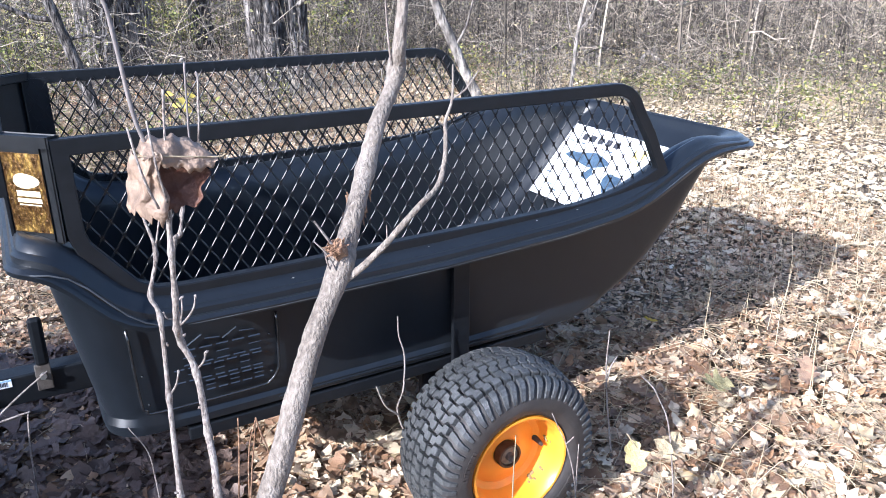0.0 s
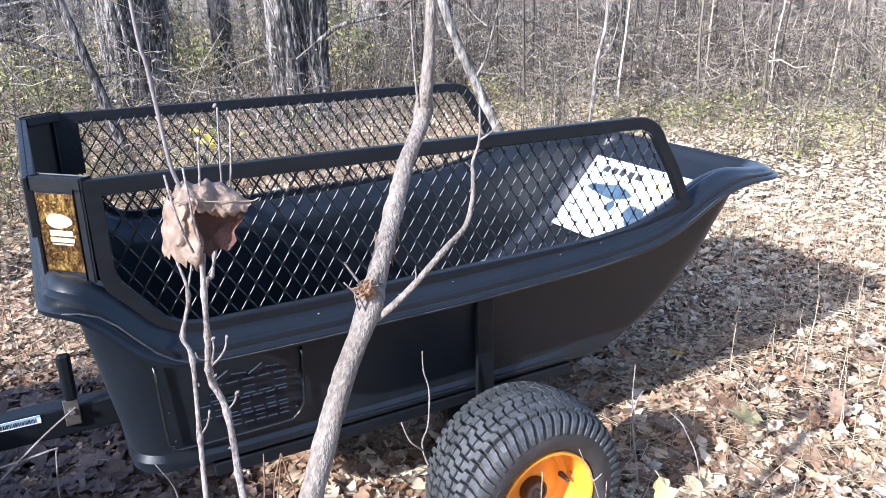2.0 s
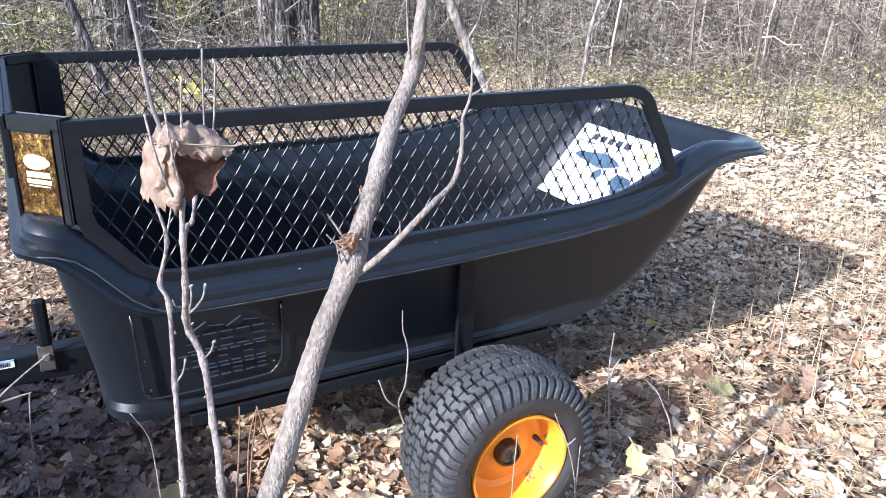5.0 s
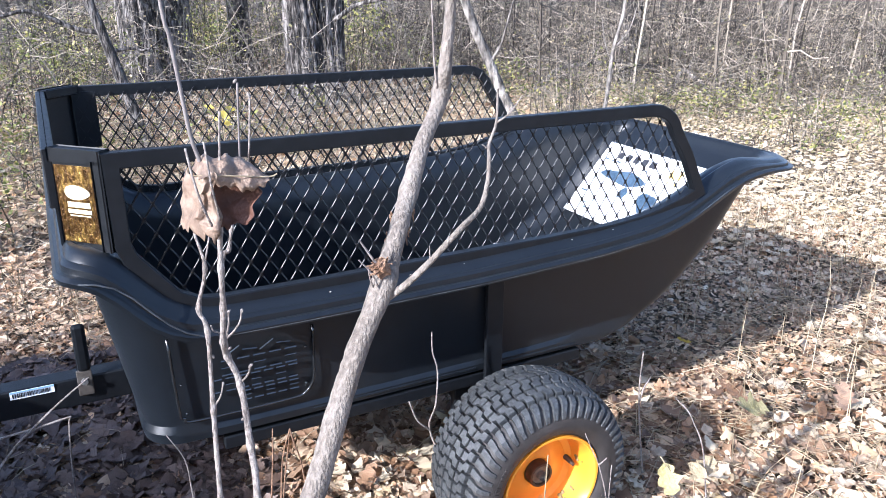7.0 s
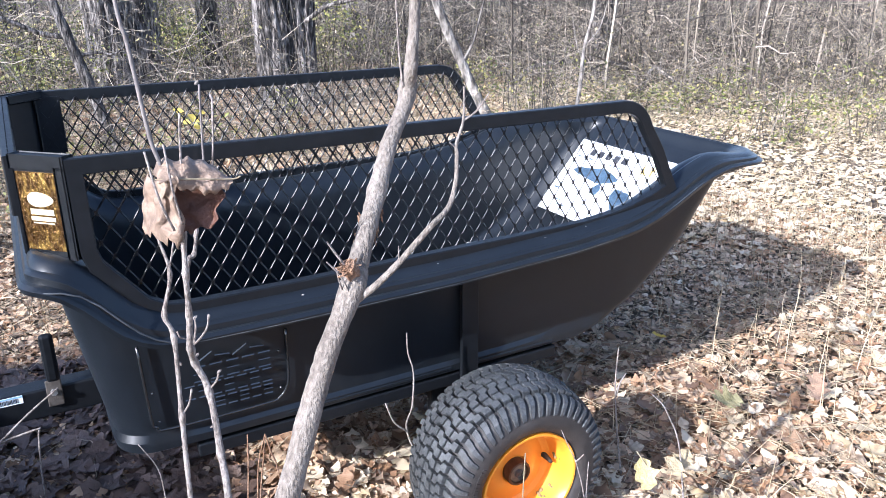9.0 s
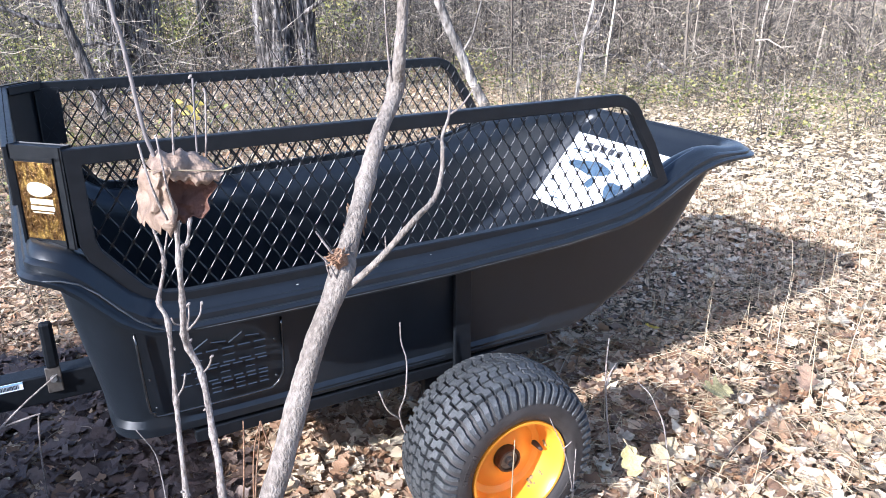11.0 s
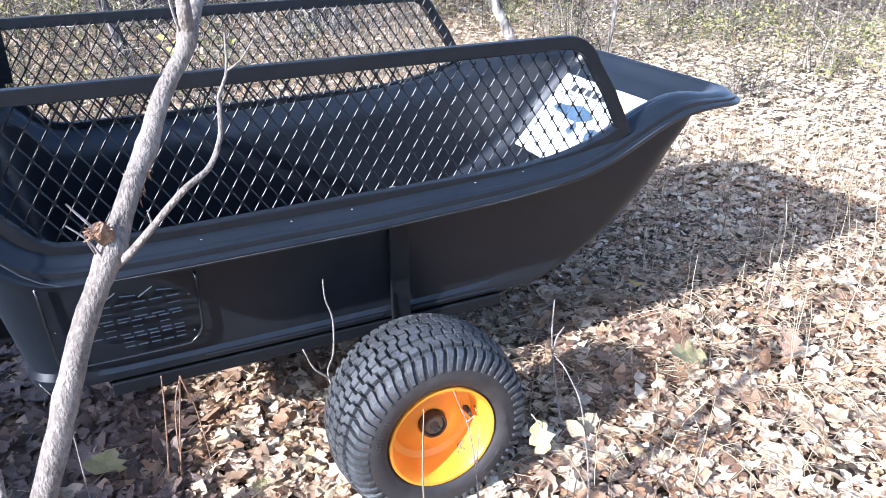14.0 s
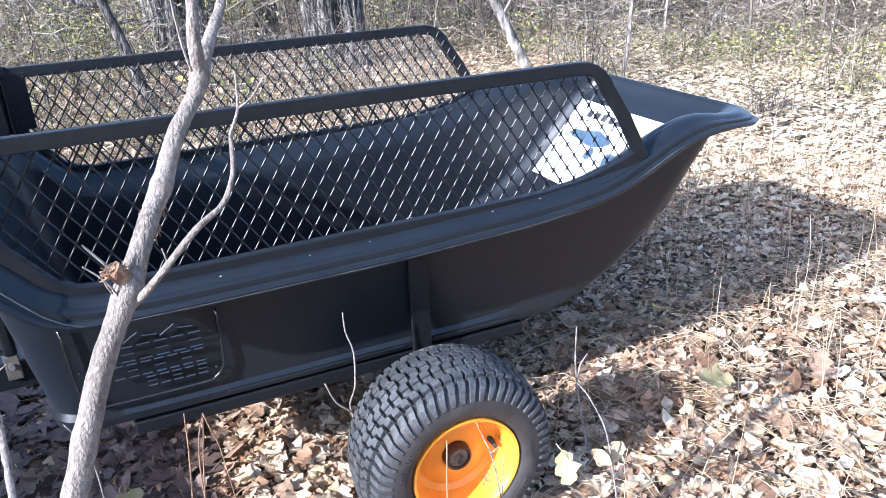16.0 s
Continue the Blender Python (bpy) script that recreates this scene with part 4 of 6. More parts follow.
def build_held_leaf():
    """A big dead leaf folded over the shrub's tips: a roof-like upper fold, a hanging front flap and an inner curl."""
    at = (0.20, 0.755, 1.0)
    leaf = empty("curled_leaf", at, "large curled tan dead leaf caught on shrub stems", "leaf")
    def surf(name, fn, nu, nv, label="", mat=M_LEAFTAN):
        bm = bmesh.new()
        grid = [[bm.verts.new(fn(i / nu, j / nv)) for j in range(nv + 1)] for i in range(nu + 1)]
        for i in range(nu):
            for j in range(nv):
                bm.faces.new((grid[i][j], grid[i + 1][j], grid[i + 1][j + 1], grid[i][j + 1]))
        ob = part(name, local(bm, at), mat, leaf, label, smooth=True)
        sol = ob.modifiers.new("thickness", "SOLIDIFY")
        sol.thickness = 0.0006
        return ob
    crinkle = lambda p, k=1.0: p + Vector((noise.noise(p * 60), noise.noise(p * 60 + Vector((5, 0, 0))), noise.noise(p * 60 + Vector((0, 9, 0))))) * 0.0050 * k + Vector((0, noise.noise(p * 170), noise.noise(p * 150 + Vector((3, 0, 0))))) * 0.0011 * k
    def upper(u, v):                             # ragged half above and below the midrib, bent back over the tips
        x = 0.174 + 0.069 * u
        rib = 1.0775 - 0.008 * u
        top = float(np.interp(u, [0, 0.08, 0.25, 0.45, 0.52, 0.62, 0.8, 1], [0.004, 0.012, 0.017, 0.015, 0.021, 0.015, 0.009, 0])) + 0.0016 * math.sin(u * 31)
        low = float(np.interp(u, [0, 0.2, 0.4, 0.6, 0.8, 0.93, 1], [0.003, 0.006, 0.011, 0.0155, 0.0135, 0.008, 0])) + 0.0016 * math.sin(u * 43 + 1)
        if v < 0.5:
            k = 1 - 2 * v
            return crinkle(Vector((x, 0.752 + 0.022 * k * k, rib + max(0, top) * k ** 0.85)))
        k = 2 * v - 1
        return crinkle(Vector((x, 0.752 - 0.005 * math.sin(k * 2.6) + 0.003 * k, rib - max(0, low) * k)))
    surf("upper_fold", upper, 40, 14)
    def flap(u, v):                              # crumpled half that hangs down
        x = 0.1735 - 0.0135 * v + (0.0185 + 0.0145 * v) * u
        z = 1.076 - (0.053 + 0.012 * u ** 0.7 + 0.003 * math.sin(u * 17) + 0.002 * math.sin(u * 41)) * v
        y = 0.748 + 0.045 * (1 - u) ** 2.5 + 0.0042 * math.sin(u * 10 + 3.5 * v) * (0.3 + v) + 0.010 * u * u * v
        return crinkle(Vector((x, y, z)), 1.6)
    surf("front_flap", flap, 22, 26)
    def back(u, v):                              # shaded inner side, rounded and curled forward at its edge
        x = 0.188 + 0.047 * u * (1 - 0.30 * v * v + 0.10 * math.sin(v * 9))
        z = 1.068 - 0.012 * u - (0.051 - 0.024 * u ** 2.2 + 0.004 * math.sin(u * 15)) * v
        y = 0.775 + 0.006 * math.sin(3 * u) - 0.008 * v - 0.014 * u ** 3
        return crinkle(Vector((x, y, z)))
    surf("inner_side", back, 20, 18, "russet underside of the leaf", M_LEAFRED)
    bm = bmesh.new()
    add_tube(bm, spline([(0.174, 0.7505, 1.078), (0.19, 0.7495, 1.0765), (0.21, 0.7495, 1.074), (0.243, 0.751, 1.0695), (0.252, 0.752, 1.071)], 4), [0.0008] * 17, 5)
    part("midrib", local(bm, at), M_STALK, leaf, "thin pale midrib and stalk")


build_held_leaf()


def thin_plant(name, label, lines, radius, mat, category="twig"):
    at = lines[0][0]
    ob = empty(name, (at[0], at[1], 0), label, category)
    for pts in lines:
        bm = bmesh.new()
        P = spline(pts, 4)
        add_tube(bm, P, [radius * (1 - 0.5 * i / len(P)) for i in range(len(P))], 6)
        part("stem", local(bm, ob.location), mat, ob, smooth=True)


thin_plant("dry_twig", "thin dry twig standing beside the tub wall", [[(0.80, 1.35, -0.01), (0.79, 1.40, 0.12), (0.752, 1.43, 0.245), (0.768, 1.43, 0.307), (0.773, 1.43, 0.394), (0.760, 1.43, 0.448), (0.758, 1.43, 0.498)],
                                                           [(0.752, 1.43, 0.245), (0.72, 1.43, 0.28), (0.70, 1.43, 0.335)]], 0.003, M_STEM)
thin_plant("dry_twig", "forked dry twig standing in leaves beside the tyre", [[(1.317, 1.30, 0.0), (1.294, 1.30, 0.12), (1.278, 1.30, 0.22), (1.270, 1.30, 0.30), (1.272, 1.30, 0.39)], [(1.276, 1.30, 0.25), (1.285, 1.30, 0.285), (1.305, 1.30, 0.31)]], 0.0032, M_STEM)
thin_plant("dry_twig", "short dead stems leaning in the tub's shade", [[(1.20, 1.55, 0.0), (1.185, 1.55, 0.12), (1.18, 1.55, 0.2)], [(1.24, 1.5, 0.0), (1.21, 1.5, 0.10), (1.175, 1.5, 0.17)]], 0.0024, M_STEM)
thin_plant("dry_twig", "thin straw stem standing before the wheel", [[(0.855, 1.06, -0.01), (0.838, 1.07, 0.1), (0.838, 1.08, 0.22), (0.848, 1.09, 0.355)]], 0.0022, M_STALK)
thin_plant("dry_twig", "small dry weed with a forked tip before the tyre", [[(0.90, 0.93, -0.01), (0.895, 0.945, 0.2), (0.891, 0.957, 0.32), (0.889, 0.985, 0.384), (0.883, 0.997, 0.407), (0.875, 1.015, 0.441)], [(0.889, 0.985, 0.384), (0.897, 0.983, 0.391), (0.904, 0.981, 0.398)], [(0.892, 0.952, 0.29), (0.90, 0.962, 0.34), (0.909, 0.972, 0.385)]], 0.0016, M_STEM)
thin_plant("dry_twig", "reddish dry weed stems in shaded leaves", [[(0.397, 1.50, -0.01), (0.417, 1.50, 0.16), (0.430, 1.50, 0.24), (0.438, 1.50, 0.299)], [(0.405, 1.51, 0.0), (0.408, 1.50, 0.13), (0.418, 1.50, 0.23), (0.438, 1.50, 0.297)], [(0.438, 1.50, 0.297), (0.448, 1.50, 0.25), (0.460, 1.50, 0.195), (0.475, 1.49, 0.02)], [(0.37, 1.50, -0.01), (0.393, 1.50, 0.207), (0.400, 1.50, 0.31)]], 0.0024, M_BRKBARK)
thin_plant("dry_twig", "thin dead stem arching before the tub's front", [[(0.215, 1.42, 0.0), (0.213, 1.44, 0.18), (0.2115, 1.45, 0.255), (0.205, 1.45, 0.324), (0.177, 1.45, 0.387)]], 0.002, M_STEM)
thin_plant("dry_twig", "dry stem lying beside the drawbar", [[(-0.34, 1.70, 0.0), (-0.14, 1.74, 0.24), (-0.055, 1.75, 0.316), (0.0, 1.75, 0.36), (0.056, 1.75, 0.399)], [(-0.30, 1.74, 0.27), (-0.185, 1.75, 0.290), (-0.06, 1.75, 0.303), (0.004, 1.75, 0.311), (0.002, 1.75, 0.30), (-0.008, 1.74, 0.2), (-0.015, 1.72, 0.0)]], 0.0032, M_STEM)
thin_plant("dry_twig", "pale twig lying on shaded leaves", [[(2.05, 1.75, 0.02), (2.2, 1.78, 0.06), (2.36, 1.80, 0.10)], [(2.36, 1.80, 0.10), (2.37, 1.79, 0.02)]], 0.0026, M_STALK)


# ---- leaf litter ----
OAK = [(0.0, 0.0), (0.09, 0.04), (0.17, 0.15), (0.24, 0.18), (0.30, 0.09), (0.38, 0.20), (0.46, 0.29), (0.53, 0.23), (0.57, 0.12), (0.65, 0.22), (0.73, 0.26), (0.80, 0.17), (0.85, 0.11), (0.92, 0.12), (1.0, 0.0)]
MAPLE = [(0.0, 0.0), (0.06, 0.16), (0.16, 0.34), (0.26, 0.30), (0.40, 0.42), (0.50, 0.28), (0.62, 0.30), (0.74, 0.17), (0.86, 0.12), (1.0, 0.0)]
PLAIN = [(0.0, 0.0), (0.12, 0.10), (0.25, 0.20), (0.38, 0.25), (0.50, 0.265), (0.62, 0.24), (0.74, 0.19), (0.84, 0.12), (0.93, 0.06), (1.0, 0.0)]
LOBED = [(i / 17, (0.33 * math.sin(math.pi * (i / 17) ** 0.85) ** 0.6 * (0.58 + 0.42 * math.cos(2 * math.pi * 3.4 * i / 17 + 2.6))) if 0 < i < 17 else 0.0) for i in range(18)]
BROAD = [(i / 11, (0.33 * math.sin(math.pi * (i / 11) ** 1.1) ** 0.55 * (0.80 + 0.20 * math.cos(2 * math.pi * 3.0 * i / 11 + 2.2))) if 0 < i < 11 else 0.0) for i in range(12)]


def leaf_shape(outline, curl, fold, twist, ripple, seed):
    """Vertices and faces of one unit leaf, curled and folded along its midrib."""
    rs = np.random.RandomState(seed)
    v, f, n = [], [], len(outline)
    for i, (t, w) in enumerate(outline):
        wl, wr = w * rs.uniform(0.8, 1.2), w * rs.uniform(0.8, 1.2)
        for s, ww in ((-1, wl), (0, 0), (1, wr)):
            a = twist * (t - 0.5)
            u = s * ww
            z = curl * (t - 0.5) ** 2 + fold * abs(u) + ripple * rs.uniform(-1, 1) * abs(u)
            v.append((t - 0.5, u * math.cos(a) - z * math.sin(a), u * math.sin(a) + z * math.cos(a)))
    for i in range(n - 1):
        a, b = i * 3, i * 3 + 3
        f += [(a, a + 1, b + 1, b), (a + 1, a + 2, b + 2, b + 1)]
    return np.array(v), np.array(f)


_rs = np.random.RandomState(7)
BIG = [leaf_shape(o, _rs.uniform(-0.5, 0.7), _rs.uniform(-0.3, 0.45), _rs.uniform(-0.7, 0.7), 0.30, 40 + i) for i, o in enumerate((LOBED, BROAD, PLAIN, PLAIN, LOBED, BROAD, LOBED, OAK, PLAIN, BROAD, LOBED, PLAIN))]



def flake(seed):
    """A small folded leaf of two faces."""
    rs = np.random.RandomState(seed)
    v = [(-0.5, 0, 0), (0.5, 0, rs.uniform(-0.15, 0.15))]
    for sg in (1, -1):
        z = rs.uniform(-0.05, 0.22)
        v += [(rs.uniform(-0.35, -0.1), sg * rs.uniform(0.18, 0.36), z), (rs.uniform(0.1, 0.4), sg * rs.uniform(0.15, 0.34), z * rs.uniform(0.2, 1.3))]
    return np.array(v), np.array([(0, 1, 3, 2), (0, 4, 5, 1)])


BITS = [flake(120 + i) for i in range(14)]


def turn_matrices(yaw, tilt, az):
    """Rotation matrices: a yaw, then a tilt about a level axis at az."""
    n = len(yaw)
    cy, sy = np.cos(yaw), np.sin(yaw)
    Z = np.zeros((n, 3, 3))
    Z[:, 0, 0], Z[:, 0, 1], Z[:, 1, 0], Z[:, 1, 1], Z[:, 2, 2] = cy, -sy, sy, cy, 1
    k = np.stack([np.cos(az), np.sin(az), np.zeros(n)], 1)
    K = np.zeros((n, 3, 3))
    K[:, 0, 2], K[:, 1, 2], K[:, 2, 0], K[:, 2, 1] = k[:, 1], -k[:, 0], -k[:, 1], k[:, 0]
    s, c = np.sin(tilt)[:, None, None], (1 - np.cos(tilt))[:, None, None]
    return (np.eye(3)[None] + s * K + c * (K @ K)) @ Z


def scatter_mesh(name, shapes, pos, size, yaw, tilt, az, mat, which):
    V, F, base = [], [], 0
    R = turn_matrices(yaw, tilt, az)
    for k, (v, f) in enumerate(shapes):
        sel = np.where(which == k)[0]
        if not len(sel):
            continue
        w = np.einsum("nij,vj->nvi", R[sel], v) * size[sel][:, None, None] + pos[sel][:, None, :]
        V.append(w.reshape(-1, 3))
        F.append((f[None] + (np.arange(len(sel)) * len(v))[:, None, None] + base).reshape(-1, 4))
        base += len(sel) * len(v)
    V, F = np.concatenate(V), np.concatenate(F)
    me = bpy.data.meshes.new(name)
    me.vertices.add(len(V))
    me.vertices.foreach_set("co", V.astype(np.float32).ravel())
    me.loops.add(F.size)
    me.loops.foreach_set("vertex_index", F.astype(np.int32).ravel())
    me.polygons.add(len(F))
    me.polygons.foreach_set("loop_start", (np.arange(len(F)) * 4).astype(np.int32))
    me.update(calc_edges=True)
    me.validate()
    return link(name, me, mat)


def ground_height(P):
    return np.array([ground_z(x, y) for x, y in P])


def scatter_leaves():
    rs = np.random.RandomState(21)
    # close by
    n = 20000
    P = np.stack([rs.uniform(-1.3, 4.0, n), rs.uniform(0.4, 4.6, n)], 1)
    P = P[np.minimum(P[:, 0] + 1.3, P[:, 1] - 0.4) > 0.5 * rs.rand(n)]       # ragged towards the camera
    n = len(P)
    lift = rs.uniform(0.0, 0.028, n) ** 1.0
    pos = np.column_stack([P, ground_height(P) + 0.006 + lift])
    size = (0.032 + 0.075 * rs.beta(1.4, 2.6, n)) * np.where(P[:, 0] > 1.25, 0.78, 1.0)
    ob = scatter_mesh("leaf_litter", BIG, pos, size, rs.uniform(0, 6.28, n), np.abs(rs.normal(0, 0.27, n)), rs.uniform(0, 6.28, n), M_LEAF, rs.randint(0, len(BIG), n))
    tagged(ob, "thick litter of curled dry oak and maple leaves", "leaf litter", kind="stuff")
    n = 5600                                      # brown oak leaves round the trailer's front
    P = np.stack([rs.uniform(-0.9, 1.9, n), rs.uniform(0.55, 2.5, n)], 1)
    P = P[np.array([noise.noise(Vector((x * 1.6, y * 1.6, 3.3))) > -0.12 for x, y in P])]
    n = len(P)
    pos = np.column_stack([P, ground_height(P) + 0.018 + rs.uniform(0.0, 0.022, n)])
    obw = scatter_mesh("oak_leaf_litter", BIG, pos, 0.04 + 0.075 * rs.beta(1.5, 2.2, n), rs.uniform(0, 6.28, n), np.abs(rs.normal(0, 0.32, n)), rs.uniform(0, 6.28, n), M_LEAFBROWN, rs.randint(0, len(BIG), n))
    tagged(obw, "brown curled oak leaves strewn round the trailer", "leaf litter", kind="stuff")
    n = 42000                                     # crumbled bits among the leaves
    P = np.stack([rs.uniform(-0.6, 3.8, n), rs.uniform(0.6, 3.6, n)], 1)
    pos = np.column_stack([P, ground_height(P) + 0.012 + rs.uniform(0.0, 0.028, n)])
    obb = scatter_mesh("leaf_crumbs", BITS, pos, 0.012 + 0.03 * rs.beta(1.5, 3, n), rs.uniform(0, 6.28, n), np.abs(rs.normal(0, 0.6, n)), rs.uniform(0, 6.28, n), M_LEAF, rs.randint(0, len(BITS), n))
    tagged(obb, "broken bits of dry leaves on the litter", "leaf litter", kind="stuff")
    n = 72000                                     # the rest of the clearing
    r, a = 11 * rs.rand(n) ** 0.62, rs.uniform(0, 6.28, n)
    P = np.stack([1.0 + r * np.cos(a), r * np.sin(a)], 1)
    P = P[(P[:, 1] < 0.75 + 0.3 * rs.rand(n)) | (P[:, 0] < -0.8 + 0.3 * rs.rand(n)) | ((P[:, 0] > 3.4 + 0.6 * rs.rand(n)) & (P[:, 1] < 1.6))]
    n = len(P)
    pos = np.column_stack([P, ground_height(P) + 0.008 + rs.uniform(0, 0.03, n)])
    obc = scatter_mesh("clearing_leaf_litter", BITS, pos, rs.uniform(0.05, 0.12, n), rs.uniform(0, 6.28, n), np.abs(rs.normal(0, 0.4, n)), rs.uniform(0, 6.28, n), M_LEAF, rs.randint(0, len(BITS), n))
    tagged(obc, "dry brown leaves strewn over the clearing floor", "leaf litter", kind="stuff")
    n = 3000                                      # dark brown leaves that deepen the shade of tub and brush by colour
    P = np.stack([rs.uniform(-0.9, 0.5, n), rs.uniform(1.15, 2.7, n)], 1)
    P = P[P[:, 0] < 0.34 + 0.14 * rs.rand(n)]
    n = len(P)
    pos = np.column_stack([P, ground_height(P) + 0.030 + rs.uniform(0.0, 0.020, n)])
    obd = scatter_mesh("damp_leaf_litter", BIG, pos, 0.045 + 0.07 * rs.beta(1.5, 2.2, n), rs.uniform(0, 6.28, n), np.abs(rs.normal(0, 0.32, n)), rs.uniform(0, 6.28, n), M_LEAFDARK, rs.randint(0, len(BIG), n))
    tagged(obd, "dark brown oak leaves under the trailer, shade put into their colour", "leaf litter", kind="stuff")
    n = 480                                       # large leaves on the sunny side, pale to brighten the sunlit ground
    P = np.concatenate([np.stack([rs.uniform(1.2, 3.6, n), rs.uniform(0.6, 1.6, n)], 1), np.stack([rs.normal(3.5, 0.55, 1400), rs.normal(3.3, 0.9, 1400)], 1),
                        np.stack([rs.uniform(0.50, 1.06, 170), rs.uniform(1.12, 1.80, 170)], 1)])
    # none of the pale leaves in the shadow of wheel and tub
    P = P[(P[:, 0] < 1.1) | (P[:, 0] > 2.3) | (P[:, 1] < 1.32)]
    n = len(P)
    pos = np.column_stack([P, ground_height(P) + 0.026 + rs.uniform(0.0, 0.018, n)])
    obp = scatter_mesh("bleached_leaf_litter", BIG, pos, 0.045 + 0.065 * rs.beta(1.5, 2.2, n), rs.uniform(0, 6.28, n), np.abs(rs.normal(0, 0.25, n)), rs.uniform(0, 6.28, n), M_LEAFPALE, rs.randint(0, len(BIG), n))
    tagged(obp, "large cream leaves in the sun, sunlight put into their pale colour", "leaf litter", kind="stuff")
    # further off
    n = 115000
    r, a = np.sqrt(rs.uniform(3.4 ** 2, 12.0 ** 2, n)), np.radians(rs.uniform(14, 102, n))
    P = np.stack([r * np.cos(a), r * np.sin(a)], 1)
    P = P[(P[:, 0] > 3.4 + 0.6 * rs.rand(n)) | (P[:, 1] > 4.1 + 0.5 * rs.rand(n))]
    n = len(P)
    pos = np.column_stack([P, ground_height(P) + 0.006 + rs.uniform(0, 0.05, n)])
    ob2 = scatter_mesh("distant_leaf_litter", BITS, pos, 0.018 + 0.065 * rs.beta(1.1, 2.6, n), rs.uniform(0, 6.28, n), np.abs(rs.normal(0, 0.36, n)), rs.uniform(0, 6.28, n), M_LEAFPALE, rs.randint(0, len(BITS), n))
    tagged(ob2, "pale dry leaves covering the clearing behind the trailer", "leaf litter", kind="stuff")
    n = 30000                                     # browner leaves under the trees
    r, a = np.sqrt(rs.uniform(4.0 ** 2, 12.0 ** 2, n)), np.radians(rs.uniform(56, 103, n))
    P = np.stack([r * np.cos(a), r * np.sin(a)], 1)
    P = P[P[:, 1] > 4.4]
    n = len(P)
    pos = np.column_stack([P, ground_height(P) + 0.02 + rs.uniform(0, 0.07, n)])
    ob4 = scatter_mesh("tree_leaf_litter", BITS, pos, 0.03 + 0.06 * rs.beta(1.2, 2.2, n), rs.uniform(0, 6.28, n), np.abs(rs.normal(0, 0.6, n)), rs.uniform(0, 6.28, n), M_LEAF, rs.randint(0, len(BITS), n))
    tagged(ob4, "reddish-brown dry leaves lying under the oaks", "leaf litter", kind="stuff")
    n = 20000
    r, a = np.sqrt(rs.uniform(12.0 ** 2, 34.0 ** 2, n)), np.radians(rs.uniform(10, 106, n))
    P = np.stack([r * np.cos(a), r * np.sin(a)], 1)
    pos = np.column_stack([P, ground_height(P) + 0.01 + rs.uniform(0, 0.08, n)])
    ob3 = scatter_mesh("woodland_leaf_litter", BITS, pos, rs.uniform(0.12, 0.26, n), rs.uniform(0, 6.28, n), np.abs(rs.normal(0, 0.5, n)), rs.uniform(0, 6.28, n), M_LEAFPALE, rs.randint(0, len(BITS), n))
    tagged(ob3, "dry leaves on the floor of the far woodland", "leaf litter", kind="stuff")
    return ob


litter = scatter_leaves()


def single_leaves():
    """Leaves that lie on top of the litter close to the trailer, each of its own."""
    rnd = random.Random(33)
    meshes = []
    for k, (v, f) in enumerate(BIG):
        me = bpy.data.meshes.new("leaf")
        me.from_pydata([tuple(p) for p in v], [], [tuple(q) for q in f])
        me.materials.append(M_LEAFOBJ)
        me.shade_smooth()
        meshes.append(me)
    for i in range(280):
        x, y = (rnd.uniform(1.15, 2.6), rnd.uniform(0.8, 1.75)) if i < 190 else (rnd.uniform(0.25, 0.85), rnd.uniform(1.1, 1.75))
        ob = new("leaf", meshes[rnd.randrange(len(meshes))])
        s = rnd.uniform(0.05, 0.095)
        ob.matrix_world = Matrix.Translation((x, y, ground_z(x, y) + 0.03 + rnd.uniform(0, 0.012))) @ Euler((rnd.gauss(0, 0.3), rnd.gauss(0, 0.3), rnd.uniform(0, 6.28))).to_matrix().to_4x4() @ Matrix.Scale(s, 4)
        ob.parent = litter
    def special(name, at, size, rot, k, mat, label):
        v, f = leaf_shape(MAPLE if k in (1, 9) else OAK, 0.35, 0.25, 0.3, 0.2, 60 + k)
        me = bpy.data.meshes.new(name)
        me.from_pydata([tuple(p) for p in v], [], [tuple(q) for q in f])
        ob = link(name, me, mat, None, label, True)
        ob.matrix_world = Matrix.Translation(at) @ Euler([radians(a) for a in rot]).to_matrix().to_4x4() @ Matrix.Scale(size, 4)
        tagged(ob, category="leaf")
    special("large_leaf", (2.08, 1.285, 0.05), 0.14, (14, -12, 40), 7, M_LEAFTAN2, "large pinkish-tan oak leaf lying on pale litter")
    special("yellow_leaf", (1.875, 1.745, 0.085), 0.065, (40, 10, 100), 3, M_LEAFGOLD, "small yellow leaf in the trailer's shade")
    special("yellow_leaf", (1.745, 1.345, 0.075), 0.16, (25, 20, 10), 4, M_LEAFYEL, "faded yellow-green oak leaf on brown litter")
    special("yellow_leaf", (0.557, 1.362, 0.06), 0.05, (50, 10, 20), 5, M_LEAFYEL, "small yellow leaf standing up among brown litter")
    special("yellow_leaf", (0.245, 1.565, 0.07), 0.12, (20, 10, 70), 1, M_LEAFYEL, "yellow-green maple leaf lying under the sapling")


single_leaves()


